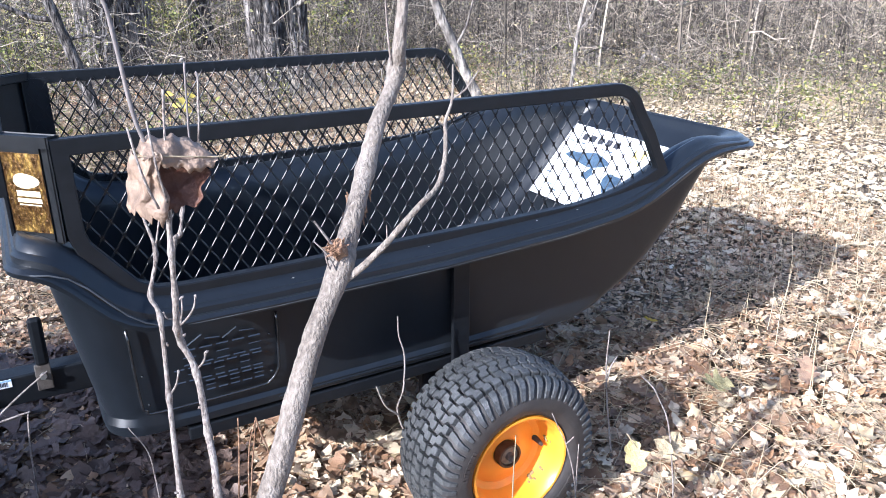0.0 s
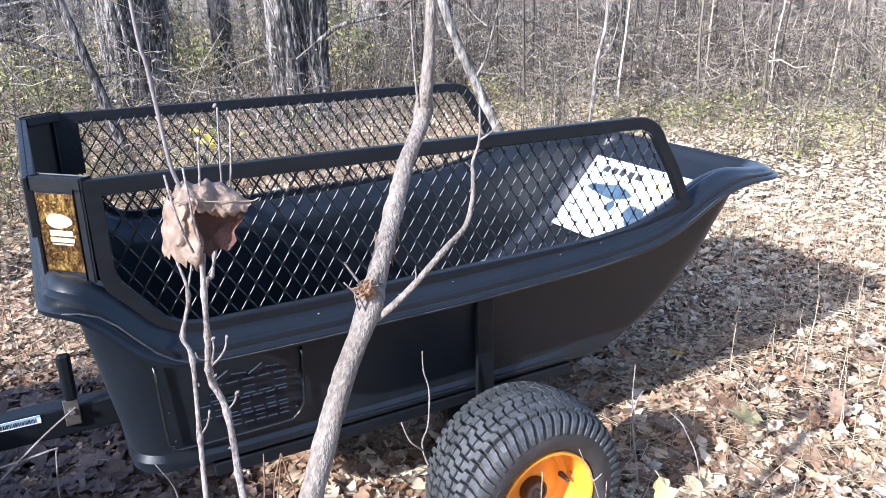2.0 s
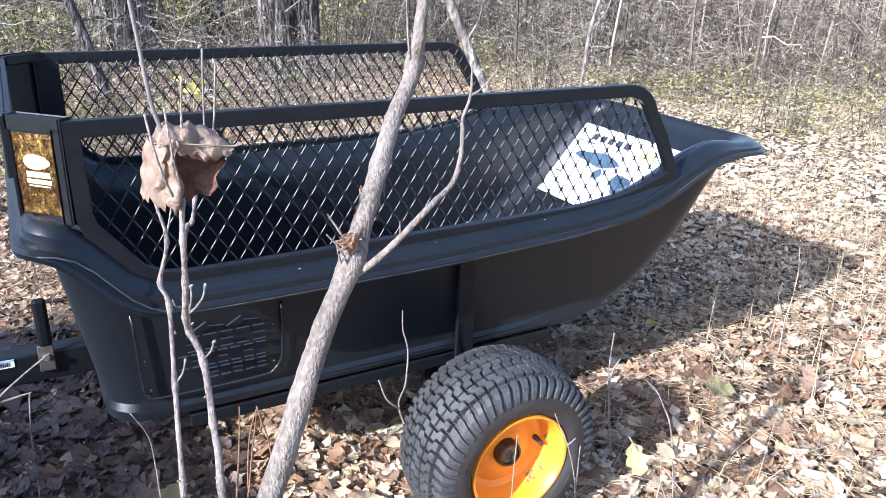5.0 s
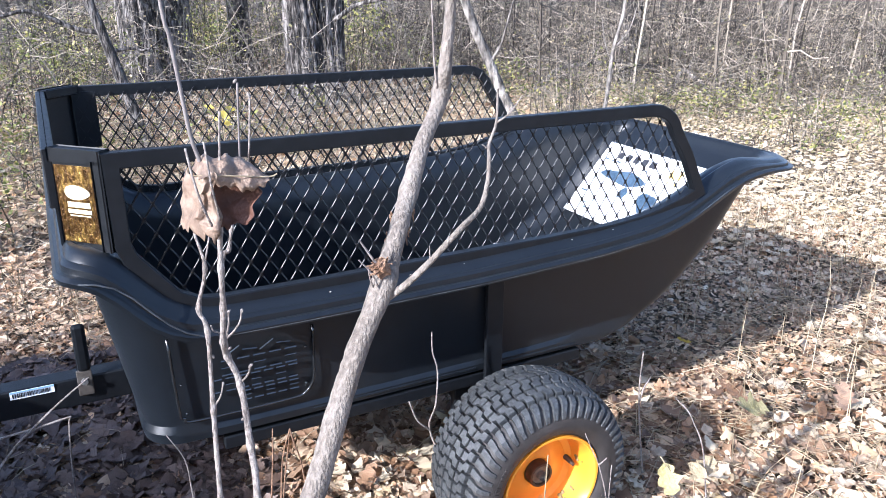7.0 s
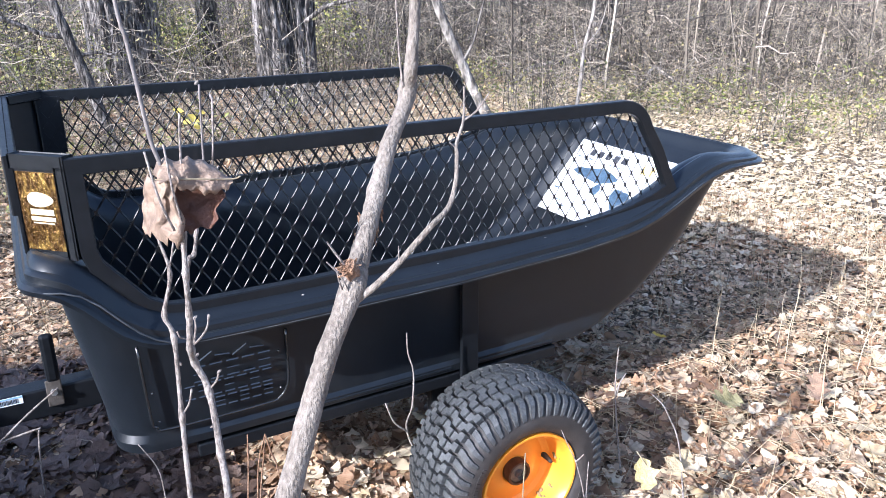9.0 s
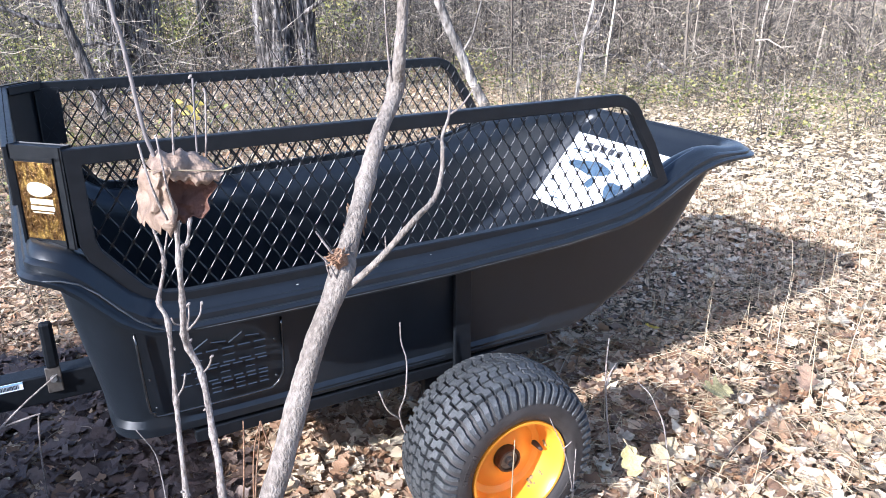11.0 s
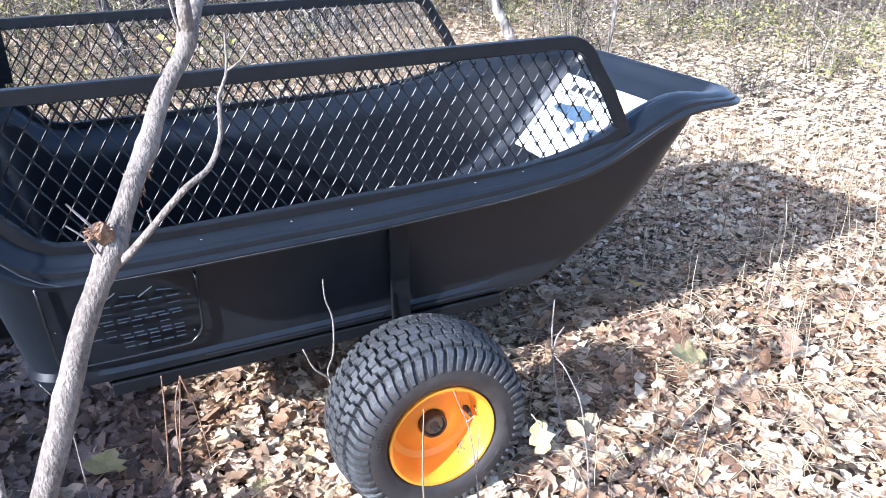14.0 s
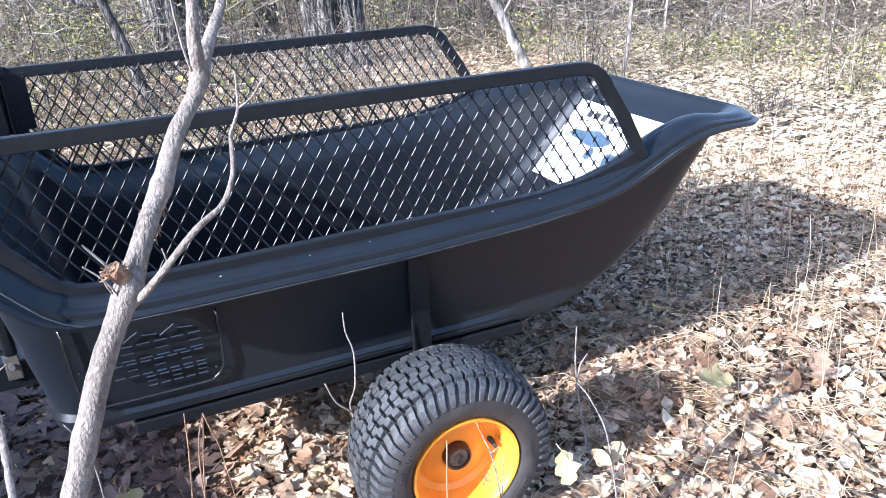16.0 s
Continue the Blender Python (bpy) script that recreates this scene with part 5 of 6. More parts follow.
def build_seedling():
    """A bent seedling beside the wheel that still holds pale leaves."""
    at = (1.11, 0.90, 0.0)
    plant = empty("seedling", at, "thin bent seedling holding pale withered leaves", "plant")
    bm = bmesh.new()
    P = spline([(1.11, 0.90, -0.01), (1.118, 0.912, 0.2), (1.105, 0.926, 0.348), (1.096, 0.935, 0.405), (1.086, 0.946, 0.436), (1.072, 0.955, 0.468), (1.066, 0.985, 0.482)], 5)
    add_tube(bm, P, [0.0022 * (1 - 0.5 * i / len(P)) for i in range(len(P))], 6)
    part("stem", local(bm, at), M_STEM, plant, smooth=True)
    bm = bmesh.new()
    add_tube(bm, spline([(1.117, 0.912, 0.2), (1.07, 0.918, 0.29), (1.03, 0.925, 0.345), (0.996, 0.938, 0.40)], 4), [0.0013] * 13, 5)
    part("leaf_stalk", local(bm, at), M_STALK, plant, smooth=True)
    right, n = Vector((0.87, -0.49, 0)), Vector((-0.42, -0.60, 0.68)).normalized()
    for k, (c, size, lean, out, mat) in enumerate((((1.010, 0.925, 0.352), 0.062, 0.25, BROAD, M_LEAFYEL), ((1.085, 0.925, 0.347), 0.045, 1.2, PLAIN, M_LEAFCREAM), ((1.125, 0.938, 0.335), 0.05, -0.4, BROAD, M_LEAFCREAM))):
        v, f = leaf_shape(out, 0.35, 0.45, 0.7, 0.25, 170 + k)
        down = (Vector((0, 0, -1)) + right * lean)
        ax = (down - n * down.dot(n)).normalized()
        ay = n.cross(ax)
        w = Vector(c) - Vector(at)
        raw("leaf", [tuple(w + (ax * p[0] + ay * p[1] * 1.25 + n * p[2]) * size) for p in v], [tuple(q) for q in f], mat, plant, "pale yellow-green leaf" if k == 0 else "bleached cream leaf", smooth=True)


build_seedling()


def build_yellow_weed():
    """A tall weed behind the trailer with a few yellow leaves left at its tip."""
    at = (0.72, 3.32, 0.0)
    plant = empty("yellow_weed", at, "tall thin weed holding bright yellow leaves behind the trailer", "plant")
    bm = bmesh.new()
    P = spline([(0.70, 3.34, -0.01), (0.71, 3.33, 0.3), (0.715, 3.32, 0.55), (0.72, 3.32, 0.74)], 5)
    add_tube(bm, P, [0.0032 * (1 - 0.5 * i / len(P)) for i in range(len(P))], 6)
    part("stem", local(bm, at), M_STALK, plant, smooth=True)
    rnd = random.Random(72)
    for k, (dx, z, size) in enumerate(((0.0, 0.70, 0.06), (0.03, 0.72, 0.05), (-0.055, 0.735, 0.045), (-0.03, 0.685, 0.04), (0.015, 0.66, 0.045))):
        v, f = leaf_shape(PLAIN, 0.3, 0.4, 0.6, 0.2, 190 + k)
        m = Matrix.Translation((dx, rnd.uniform(-0.02, 0.02), z)) @ Euler((rnd.uniform(0.6, 1.3), rnd.uniform(-0.5, 0.5), rnd.uniform(-0.8, 0.8))).to_matrix().to_4x4() @ Matrix.Scale(size, 4)
        raw("leaf", [tuple(m @ Vector(p)) for p in v], [tuple(q) for q in f], M_LEAFGOLD, plant, "bright yellow leaf", smooth=True)


build_yellow_weed()


# ---- woodland ----
class Twigs:
    """Collects many thin three-sided twigs in one mesh."""
    def __init__(self):
        self.v, self.f = [], []

    def add(self, pts, r0, r1):
        base, n = len(self.v), len(pts)
        for i, p in enumerate(pts):
            r = r0 + (r1 - r0) * i / (n - 1)
            q = pts[min(i + 1, n - 1)]
            o = pts[max(i - 1, 0)]
            d = (q[0] - o[0], q[1] - o[1], q[2] - o[2])
            if abs(d[2]) > max(abs(d[0]), abs(d[1])):
                tri = ((1, 0, 0), (-0.5, 0.87, 0), (-0.5, -0.87, 0))
            else:
                tri = ((0, 0, 1), (0.6, -0.6, -0.5), (-0.6, 0.6, -0.5))
            for c in tri:
                self.v.append((p[0] + c[0] * r, p[1] + c[1] * r, p[2] + c[2] * r))
        for i in range(n - 1):
            a, b = base + 3 * i, base + 3 * i + 3
            for k in range(3):
                self.f.append((a + k, a + (k + 1) % 3, b + (k + 1) % 3, b + k))

    def make(self, name, mat, label, category):
        return tagged(raw(name, self.v, self.f, mat), label, category, kind="stuff")


def grow(tw, rnd, x, y, h, r, twigs, lean=0.25, reach=0.45, droop=0.0):
    a = rnd.uniform(0, 6.28)
    l = abs(rnd.gauss(0, lean)) * h
    dx, dy = math.cos(a) * l, math.sin(a) * l
    z0 = ground_z(x, y) - 0.02
    n = 5
    pts = []
    for i in range(n + 1):
        t = i / n
        pts.append((x + dx * t ** 1.6 + rnd.gauss(0, 0.012) * h * t, y + dy * t ** 1.6 + rnd.gauss(0, 0.012) * h * t, z0 + h * (t - 0.12 * l / h * t * t)))
    tw.add(pts, r, r * 0.35)
    for k in range(twigs):
        i = rnd.randrange(1, n + 1)
        p = pts[i]
        b = rnd.uniform(0, 6.28)
        L = rnd.uniform(0.3, 1.0) * reach
        up = rnd.uniform(-0.1, 0.9) - droop
        q = [(p[0] + math.cos(b) * L * t + rnd.gauss(0, 0.07) * L * t, p[1] + math.sin(b) * L * t + rnd.gauss(0, 0.07) * L * t, p[2] + (up + rnd.gauss(0, 0.10)) * L * t - 0.25 * L * t * t) for t in (0, 0.35, 0.7, 1.0)]
        tw.add(q, r * 0.45, r * 0.2)


def polar(rnd, r0, r1, a0, a1):
    r = math.sqrt(rnd.uniform(r0 * r0, r1 * r1))
    a = radians(rnd.uniform(a0, a1))
    return r * math.cos(a), r * math.sin(a)


def build_brush():
    rnd = random.Random(44)
    tw = Twigs()
    for k in range(1500):                        # thicket beyond the clearing
        x, y = polar(rnd, 9.0, 17, 14, 64)
        grow(tw, rnd, x, y, rnd.uniform(0.7, 2.4), rnd.uniform(0.003, 0.009), rnd.randrange(5, 11), 0.42, 0.7)
    for k in range(1000):                        # brush between and behind the trunks
        x, y = polar(rnd, 5.4, 9, 64, 103) if k < 150 else polar(rnd, 9, 17, 62, 103)
        grow(tw, rnd, x, y, rnd.uniform(0.4, 2.0), rnd.uniform(0.0025, 0.007), rnd.randrange(4, 10), 0.5, 0.6, 0.2)
    for k in range(170):                         # thicker dark stems in the thicket
        x, y = polar(rnd, 8, 16, 14, 66)
        grow(tw, rnd, x, y, rnd.uniform(1.5, 3.5), rnd.uniform(0.010, 0.022), 12, 0.12, 0.5)
    for k in range(1500):                        # arching canes and loose tangle
        left = rnd.random() < 0.4
        x, y = polar(rnd, 5.4 if rnd.random() < 0.15 else 9, 14, 64, 103) if left else polar(rnd, 8.4, 14, 14, 66)
        deg = math.degrees(math.atan2(y, x))
        if left and (79 < deg < 88 or 67 < deg < 76) and math.hypot(x, y) < 9 and rnd.random() < 0.75:
            continue
        a, L, h = rnd.uniform(0, 6.28), rnd.uniform(0.3, 1.1), rnd.uniform(0.15, 1.1)
        z = ground_z(x, y) + rnd.uniform(-0.05, 0.7)
        b = a + rnd.gauss(0, 0.8)
        p = [(x, y, z), (x + math.cos(a) * L * 0.3, y + math.sin(a) * L * 0.3, z + h * 0.7), (x + math.cos(a) * L * 0.5 + math.cos(b) * L * 0.2, y + math.sin(a) * L * 0.5 + math.sin(b) * L * 0.2, z + h),
             (x + math.cos(a) * L * 0.5 + math.cos(b) * L * 0.5, y + math.sin(a) * L * 0.5 + math.sin(b) * L * 0.5, z + h * rnd.uniform(0.5, 1.0))]
        p = [tuple(q) for q in spline(p, 3)]
        tw.add(p, rnd.uniform(0.0015, 0.0034), 0.001)
        for q in rnd.sample(p, 3):
            c, l = rnd.uniform(0, 6.28), rnd.uniform(0.08, 0.4)
            tw.add([q, (q[0] + math.cos(c) * l * 0.5, q[1] + math.sin(c) * l * 0.5, q[2] + rnd.uniform(-0.3, 0.5) * l), (q[0] + math.cos(c) * l, q[1] + math.sin(c) * l, q[2] + rnd.uniform(-0.6, 0.8) * l)], 0.002, 0.001)
    for k in range(32000):                       # fine tangle
        x, y = polar(rnd, 8.0, 13, 14, 66) if k < 26000 else polar(rnd, 9.0, 15, 64, 103)
        z = ground_z(x, y) + abs(rnd.gauss(0, 0.55))
        a, b, L = rnd.uniform(0, 6.28), rnd.uniform(-0.9, 1.3), rnd.uniform(0.08, 0.36)
        dx, dy, dz = math.cos(a) * math.cos(b) * L, math.sin(a) * math.cos(b) * L, math.sin(b) * L
        tw.add([(x, y, z), (x + dx * 0.5 + rnd.gauss(0, 0.05), y + dy * 0.5 + rnd.gauss(0, 0.05), z + dz * 0.5 + rnd.gauss(0, 0.05)), (x + dx, y + dy, z + dz)], rnd.uniform(0.0015, 0.0036), 0.001)
    for k in range(6500):                        # low tangle among the trunks
        x, y = polar(rnd, 5.2, 10.5, 63, 104)
        z = ground_z(x, y) + abs(rnd.gauss(0, 0.33))
        a, b, L = rnd.uniform(0, 6.28), rnd.uniform(-0.7, 1.3), rnd.uniform(0.06, 0.32)
        dx, dy, dz = math.cos(a) * math.cos(b) * L, math.sin(a) * math.cos(b) * L, math.sin(b) * L
        tw.add([(x, y, z), (x + dx * 0.5 + rnd.gauss(0, 0.03), y + dy * 0.5 + rnd.gauss(0, 0.03), z + dz * 0.5 + rnd.gauss(0, 0.02)), (x + dx, y + dy, z + dz)], rnd.uniform(0.0015, 0.0035), 0.001)
    for k in range(26):                          # twiggy bush before the pale leaning trunk
        grow(tw, rnd, rnd.gauss(3.75, 0.16), rnd.gauss(5.15, 0.15), rnd.uniform(0.4, 1.15), rnd.uniform(0.003, 0.005), 12, 0.35, 0.35)
    tw.make("brush_thicket", M_TWIG, "dense tangle of bare grey-brown twigs and brambles", "brush")
    tw = Twigs()
    for k in range(800):                         # weeds in the clearing
        x, y = polar(rnd, 3.0, 8.4, 14, 72)
        if x < 2.3 and y < 2.6:
            continue
        grow(tw, rnd, x, y, rnd.uniform(0.08, 0.36) * (1.6 if rnd.random() < 0.12 else 1), rnd.uniform(0.001, 0.0022), rnd.randrange(2, 7), 0.45, 0.14)
    for k in range(300):                         # weeds and stubble close to the trailer
        x, y = rnd.uniform(1.25, 3.6), rnd.uniform(0.9, 3.4)
        if x < 1.95 and y > 1.45:
            continue
        grow(tw, rnd, x, y, rnd.uniform(0.08, 0.34), rnd.uniform(0.001, 0.0021), rnd.randrange(0, 4), 0.3, 0.09)
    for k in range(90):                          # upright stems beside the trailer
        x, y = rnd.uniform(1.7, 3.4), rnd.uniform(1.1, 2.7)
        grow(tw, rnd, x, y, rnd.uniform(0.2, 0.5), rnd.uniform(0.0013, 0.0022), rnd.randrange(0, 3), 0.07, 0.08)
    for k in range(1100):                        # low stubble behind the trailer
        x, y = rnd.uniform(-0.6, 3.0), rnd.uniform(2.7, 5.6)
        grow(tw, rnd, x, y, rnd.uniform(0.1, 0.6), rnd.uniform(0.0012, 0.0026), rnd.randrange(1, 6), 0.5, 0.25)
    for k in range(15000):                       # short dry grass in the clearing
        x, y = polar(rnd, 3.2, 8.6, 12, 70)
        if x < 2.3 and y < 2.7:
            continue
        if noise.noise(Vector((x * 0.9, y * 0.9, 4))) < -0.05:
            continue
        z, a, L = ground_z(x, y), rnd.uniform(0, 6.28), rnd.uniform(0.04, 0.15)
        tw.add([(x, y, z), (x + math.cos(a) * L * 0.25, y + math.sin(a) * L * 0.25, z + L * 0.7), (x + math.cos(a) * L * 0.7, y + math.sin(a) * L * 0.7, z + L * 0.85)], 0.0016, 0.0006)
    tw.make("dry_weeds", M_STALK, "thin dry weed stalks standing in the clearing", "weeds")
    tw = Twigs()
    for k in range(2300):                        # fallen straws on the litter
        x, y = (rnd.uniform(1.1, 3.6), rnd.uniform(0.8, 2.0)) if rnd.random() < 0.6 else (rnd.uniform(-0.3, 3.8), rnd.uniform(0.8, 3.4))
        a, L = rnd.uniform(0, 6.28), rnd.uniform(0.04, 0.22)
        z = ground_z(x, y) + 0.035
        tw.add([(x, y, z), (x + math.cos(a) * L * 0.5, y + math.sin(a) * L * 0.5, z + rnd.uniform(0.0, 0.03)), (x + math.cos(a) * L, y + math.sin(a) * L, z + rnd.uniform(-0.02, 0.03))], 0.0013, 0.0008)
    tw.make("fallen_straw", M_STALK, "thin straws and twigs lying on the litter", "straw")
    # leaves still hanging in the brush
    rs = np.random.RandomState(5)
    n = 24000
    r, a = np.sqrt(rs.uniform(5.5 ** 2, 13 ** 2, n)), np.radians(np.where(rs.rand(n) < 0.42, rs.uniform(66, 102, n), rs.uniform(15, 66, n)))
    r = np.where(a < radians(62), np.maximum(r, 6.6), r)
    P = np.stack([r * np.cos(a), r * np.sin(a)], 1)
    z = ground_height(P) + 0.05 + np.abs(rs.normal(0, 0.45, n))
    ob = scatter_mesh("brush_leaves", BITS, np.column_stack([P, z]), rs.uniform(0.012, 0.032, n), rs.uniform(0, 6.28, n), rs.uniform(0, 1.5, n), rs.uniform(0, 6.28, n), M_GREEN, rs.randint(0, len(BITS), n))
    tagged(ob, "sparse olive and yellow leaves left on brush", "leaves", kind="stuff")


build_brush()


def build_tree(at, r, h, label, mat, bend=(), lean=(0, 0), seed=1, ridges=15, limbs=6, flare=0.35, hi=True):
    rnd = random.Random(seed)
    x0, y0 = at
    tree = empty("tree", (x0, y0, ground_z(x0, y0)), label, "tree", "woodland trees")
    nz, na = (110, 110) if hi else (24, 14)
    verts, faces = [], []
    for i in range(nz + 1):
        t = i / nz
        z = h * t ** 1.5
        rr = r * (1 - 0.55 * z / h) * (1 + flare * math.exp(-z / 0.22))
        cx, cy = lean[0] * z + 0.04 * math.sin(z * 0.9 + seed), lean[1] * z + 0.04 * math.cos(z * 0.8 + seed)
        for k in range(na):
            a = 2 * math.pi * k / na
            p = Vector((math.cos(a) * r * 6, math.sin(a) * r * 6, z * 1.3 + seed))
            d = 0.0
            if hi:
                d = 0.15 * abs(math.sin(a * ridges / 2 + 2.6 * noise.noise(p * 0.9))) + 0.08 * noise.noise(p * 1.7) - 0.08
            flutes = 0.10 * math.exp(-z / 0.35) * math.cos(a * 5 + seed)
            q = rr * (1 + d + flutes)
            verts.append((cx + q * math.cos(a), cy + q * math.sin(a), z - 0.05))
    for i in range(nz):
        for k in range(na):
            faces.append((i * na + k, i * na + (k + 1) % na, (i + 1) * na + (k + 1) % na, (i + 1) * na + k))
    raw("trunk", verts, faces, mat, tree, smooth=True)
    for k in range(limbs):
        z = h * rnd.uniform(0.45, 0.95)
        a = rnd.uniform(0, 6.28)
        L = rnd.uniform(0.5, 1.4) * h * 0.3
        c = Vector((lean[0] * z, lean[1] * z, z))
        bm = bmesh.new()
        pts = [c, c + Vector((math.cos(a) * L * 0.4, math.sin(a) * L * 0.4, L * 0.35)), c + Vector((math.cos(a) * L * 0.8, math.sin(a) * L * 0.8, L * 0.55)), c + Vector((math.cos(a) * L * 1.1, math.sin(a) * L * 1.1, L * 1.0))]
        bark_tube(bm, pts, r * 0.26, r * 0.05, 3, 7, rnd, 0.08)
        part("limb", bm, mat, tree, smooth=True)
    return tree


def add_limb(tree, pts, r0, r1, mat, sides=8):
    bm = bmesh.new()
    bark_tube(bm, pts, r0, r1, 4, sides, random.Random(3), 0.08)
    part("limb", local(bm, tree.location), mat, tree, smooth=True)


tree_a = build_tree((1.23, 9.0), 0.34, 7.5, "large bare oak with dark furrowed bark", M_BARK, seed=2, lean=(0.01, 0.0))
tree_a2 = build_tree((1.02, 8.62), 0.17, 7.0, "grey bare trunk standing against a larger oak", M_BARK, seed=9, lean=(-0.02, 0.0), ridges=13)
tree_b = build_tree((2.22, 9.3), 0.125, 6.5, "slender dark bare tree among brush", M_BARK, seed=4, ridges=9)
tree_c = build_tree((2.49, 7.3), 0.215, 7.5, "large bare oak with pale ridged bark", M_BARK, seed=6, lean=(0.015, 0), ridges=19, flare=0.5)
tree_c2 = build_tree((2.26, 7.25), 0.16, 6.5, "ridged grey trunk growing beside the big oak", M_BARK, seed=14, lean=(-0.01, 0), ridges=13, flare=0.4)
add_limb(tree_c, [(2.55, 7.05, 0.86), (2.72, 6.9, 1.0), (2.93, 6.7, 1.06), (3.15, 6.5, 1.15), (3.4, 6.3, 1.4)], 0.022, 0.008, M_BARK)
def slim_tree(pts, r0, r1, label, mat, seed):
    tree = empty("tree", (pts[0][0], pts[0][1], 0), label, "tree", "woodland trees")
    bm = bmesh.new()
    bark_tube(bm, pts, r0, r1, 7, 12, random.Random(seed), 0.10)
    part("trunk", local(bm, tree.location), mat, tree, smooth=True)
    return tree


leaning = slim_tree([(0.68, 5.6, -0.05), (0.60, 5.54, 0.3), (0.53, 5.51, 0.59), (0.46, 5.51, 0.86), (0.34, 5.52, 1.31), (0.2, 5.5, 1.9), (0.05, 5.5, 2.8)], 0.042, 0.022, "thin dark trunk leaning through the brush", M_BARK, 8)
add_limb(leaning, [(0.45, 5.51, 0.9), (0.3, 5.5, 0.93), (0.05, 5.45, 1.04), (-0.2, 5.42, 1.0), (-0.5, 5.4, 1.12)], 0.018, 0.006, M_BARK)
add_limb(leaning, [(0.38, 5.52, 1.15), (0.2, 5.5, 1.25), (0.0, 5.5, 1.23), (-0.2, 5.5, 1.33)], 0.016, 0.005, M_BARK)
add_limb(leaning, [(0.48, 5.51, 0.78), (0.60, 5.5, 0.80), (0.70, 5.47, 0.79), (0.8, 5.45, 0.86)], 0.012, 0.004, M_BARK)
pale = slim_tree([(3.42, 5.03, -0.05), (3.32, 5.09, 0.18), (3.24, 5.13, 0.34), (3.13, 5.2, 0.62), (3.00, 5.27, 0.95), (2.9, 5.33, 1.3), (2.75, 5.4, 2.0)], 0.046, 0.028, "pale dead leaning trunk behind the trailer", M_PALEWOOD, 3)
add_limb(pale, [(3.13, 5.2, 0.62), (3.2, 5.15, 0.78), (3.22, 5.1, 0.95), (3.3, 5.1, 1.2)], 0.012, 0.005, M_PALEWOOD)
thin = slim_tree([(4.08, 5.03, -0.05), (4.12, 5.0, 0.35), (4.13, 4.98, 0.7), (4.19, 4.96, 1.0), (4.2, 4.95, 1.5), (4.28, 4.95, 2.4)], 0.017, 0.009, "thin pale bare sapling at the thicket's edge", M_PALEWOOD, 5)
add_limb(thin, [(4.13, 4.98, 0.6), (4.05, 4.98, 0.75), (4.0, 4.98, 0.95)], 0.006, 0.003, M_PALEWOOD)
add_limb(thin, [(4.14, 4.98, 0.72), (4.25, 4.95, 0.85), (4.3, 4.93, 1.05)], 0.006, 0.003, M_PALEWOOD)


def leafy_shrub(at, r, h, n, seed, size=(0.025, 0.055)):
    """A shrub with bare stems and a loose crown of small leaves."""
    rnd, rs = random.Random(seed), np.random.RandomState(seed)
    shrub = empty("leafy_shrub", (at[0], at[1], ground_z(*at)), "ragged shrub with thin olive-yellow autumn leaves", "shrub", "autumn shrubs")
    tw = Twigs()
    for k in range(14):
        grow(tw, rnd, at[0] + rnd.gauss(0, r * 0.25), at[1] + rnd.gauss(0, r * 0.25), h * rnd.uniform(0.6, 1.1), 0.006, 8, 0.35, r * 0.7)
    ob = tagged(raw("stem", tw.v, tw.f, M_TWIG), kind="stuff")
    ob.parent, ob.matrix_parent_inverse = shrub, Matrix.Translation(shrub.location).inverted()
    c = rs.normal(0, 1, (14, 3)) * np.array([r * 0.5, r * 0.5, h * 0.22]) + np.array([0, 0, h * 0.55])
    P = c[rs.randint(0, 14, n)] + rs.normal(0, 1, (n, 3)) * np.array([r * 0.22, r * 0.22, h * 0.12])
    P[:, 2] = np.abs(P[:, 2])
    ob = scatter_mesh("crown", BITS, P, rs.uniform(*size, n), rs.uniform(0, 6.28, n), rs.uniform(0, 1.5, n), rs.uniform(0, 6.28, n), M_OLIVE, rs.randint(0, len(BITS), n))
    tagged(ob, kind="stuff")
    ob.parent = shrub


leafy_shrub((1.62, 9.4), 0.5, 1.0, 2600, 1, (0.014, 0.036))
for px, py, r, h, n, sd in ((-0.28, 4.1, 0.28, 0.45, 420, 31), (-0.1, 4.9, 0.35, 0.55, 520, 32), (-0.55, 5.6, 0.45, 0.8, 700, 33), (0.55, 5.3, 0.32, 0.42, 300, 34), (1.25, 5.7, 0.35, 0.42, 320, 35), (1.85, 5.5, 0.32, 0.4, 280, 36)):
    leafy_shrub((px, py), r, h, n, sd, (0.014, 0.034))
leafy_shrub((1.66, 8.0), 0.28, 1.0, 900, 21, (0.014, 0.032))
leafy_shrub((3.2, 8.2), 0.4, 1.2, 900, 22, (0.014, 0.032))
leafy_shrub((0.1, 7.0), 0.6, 1.0, 1300, 23, (0.012, 0.03))
leafy_shrub((-0.5, 6.4), 0.6, 1.0, 1100, 24, (0.012, 0.03))
leafy_shrub((1.75, 10.6), 0.8, 1.7, 3000, 16, (0.016, 0.04))
leafy_shrub((3.4, 10.8), 0.8, 1.6, 2600, 17, (0.016, 0.04))
leafy_shrub((0.2, 9.6), 0.7, 1.1, 1500, 18, (0.016, 0.04))
leafy_shrub((3.45, 8.7), 0.55, 1.3, 900, 2)
leafy_shrub((0.35, 8.2), 0.6, 0.8, 700, 3)
leafy_shrub((2.95, 9.6), 0.5, 1.1, 600, 6)
leafy_shrub((0.95, 4.5), 0.16, 0.5, 60, 4, (0.03, 0.05))
leafy_shrub((4.3, 3.75), 0.3, 0.28, 90, 5, (0.014, 0.03))
rnd_s = random.Random(19)
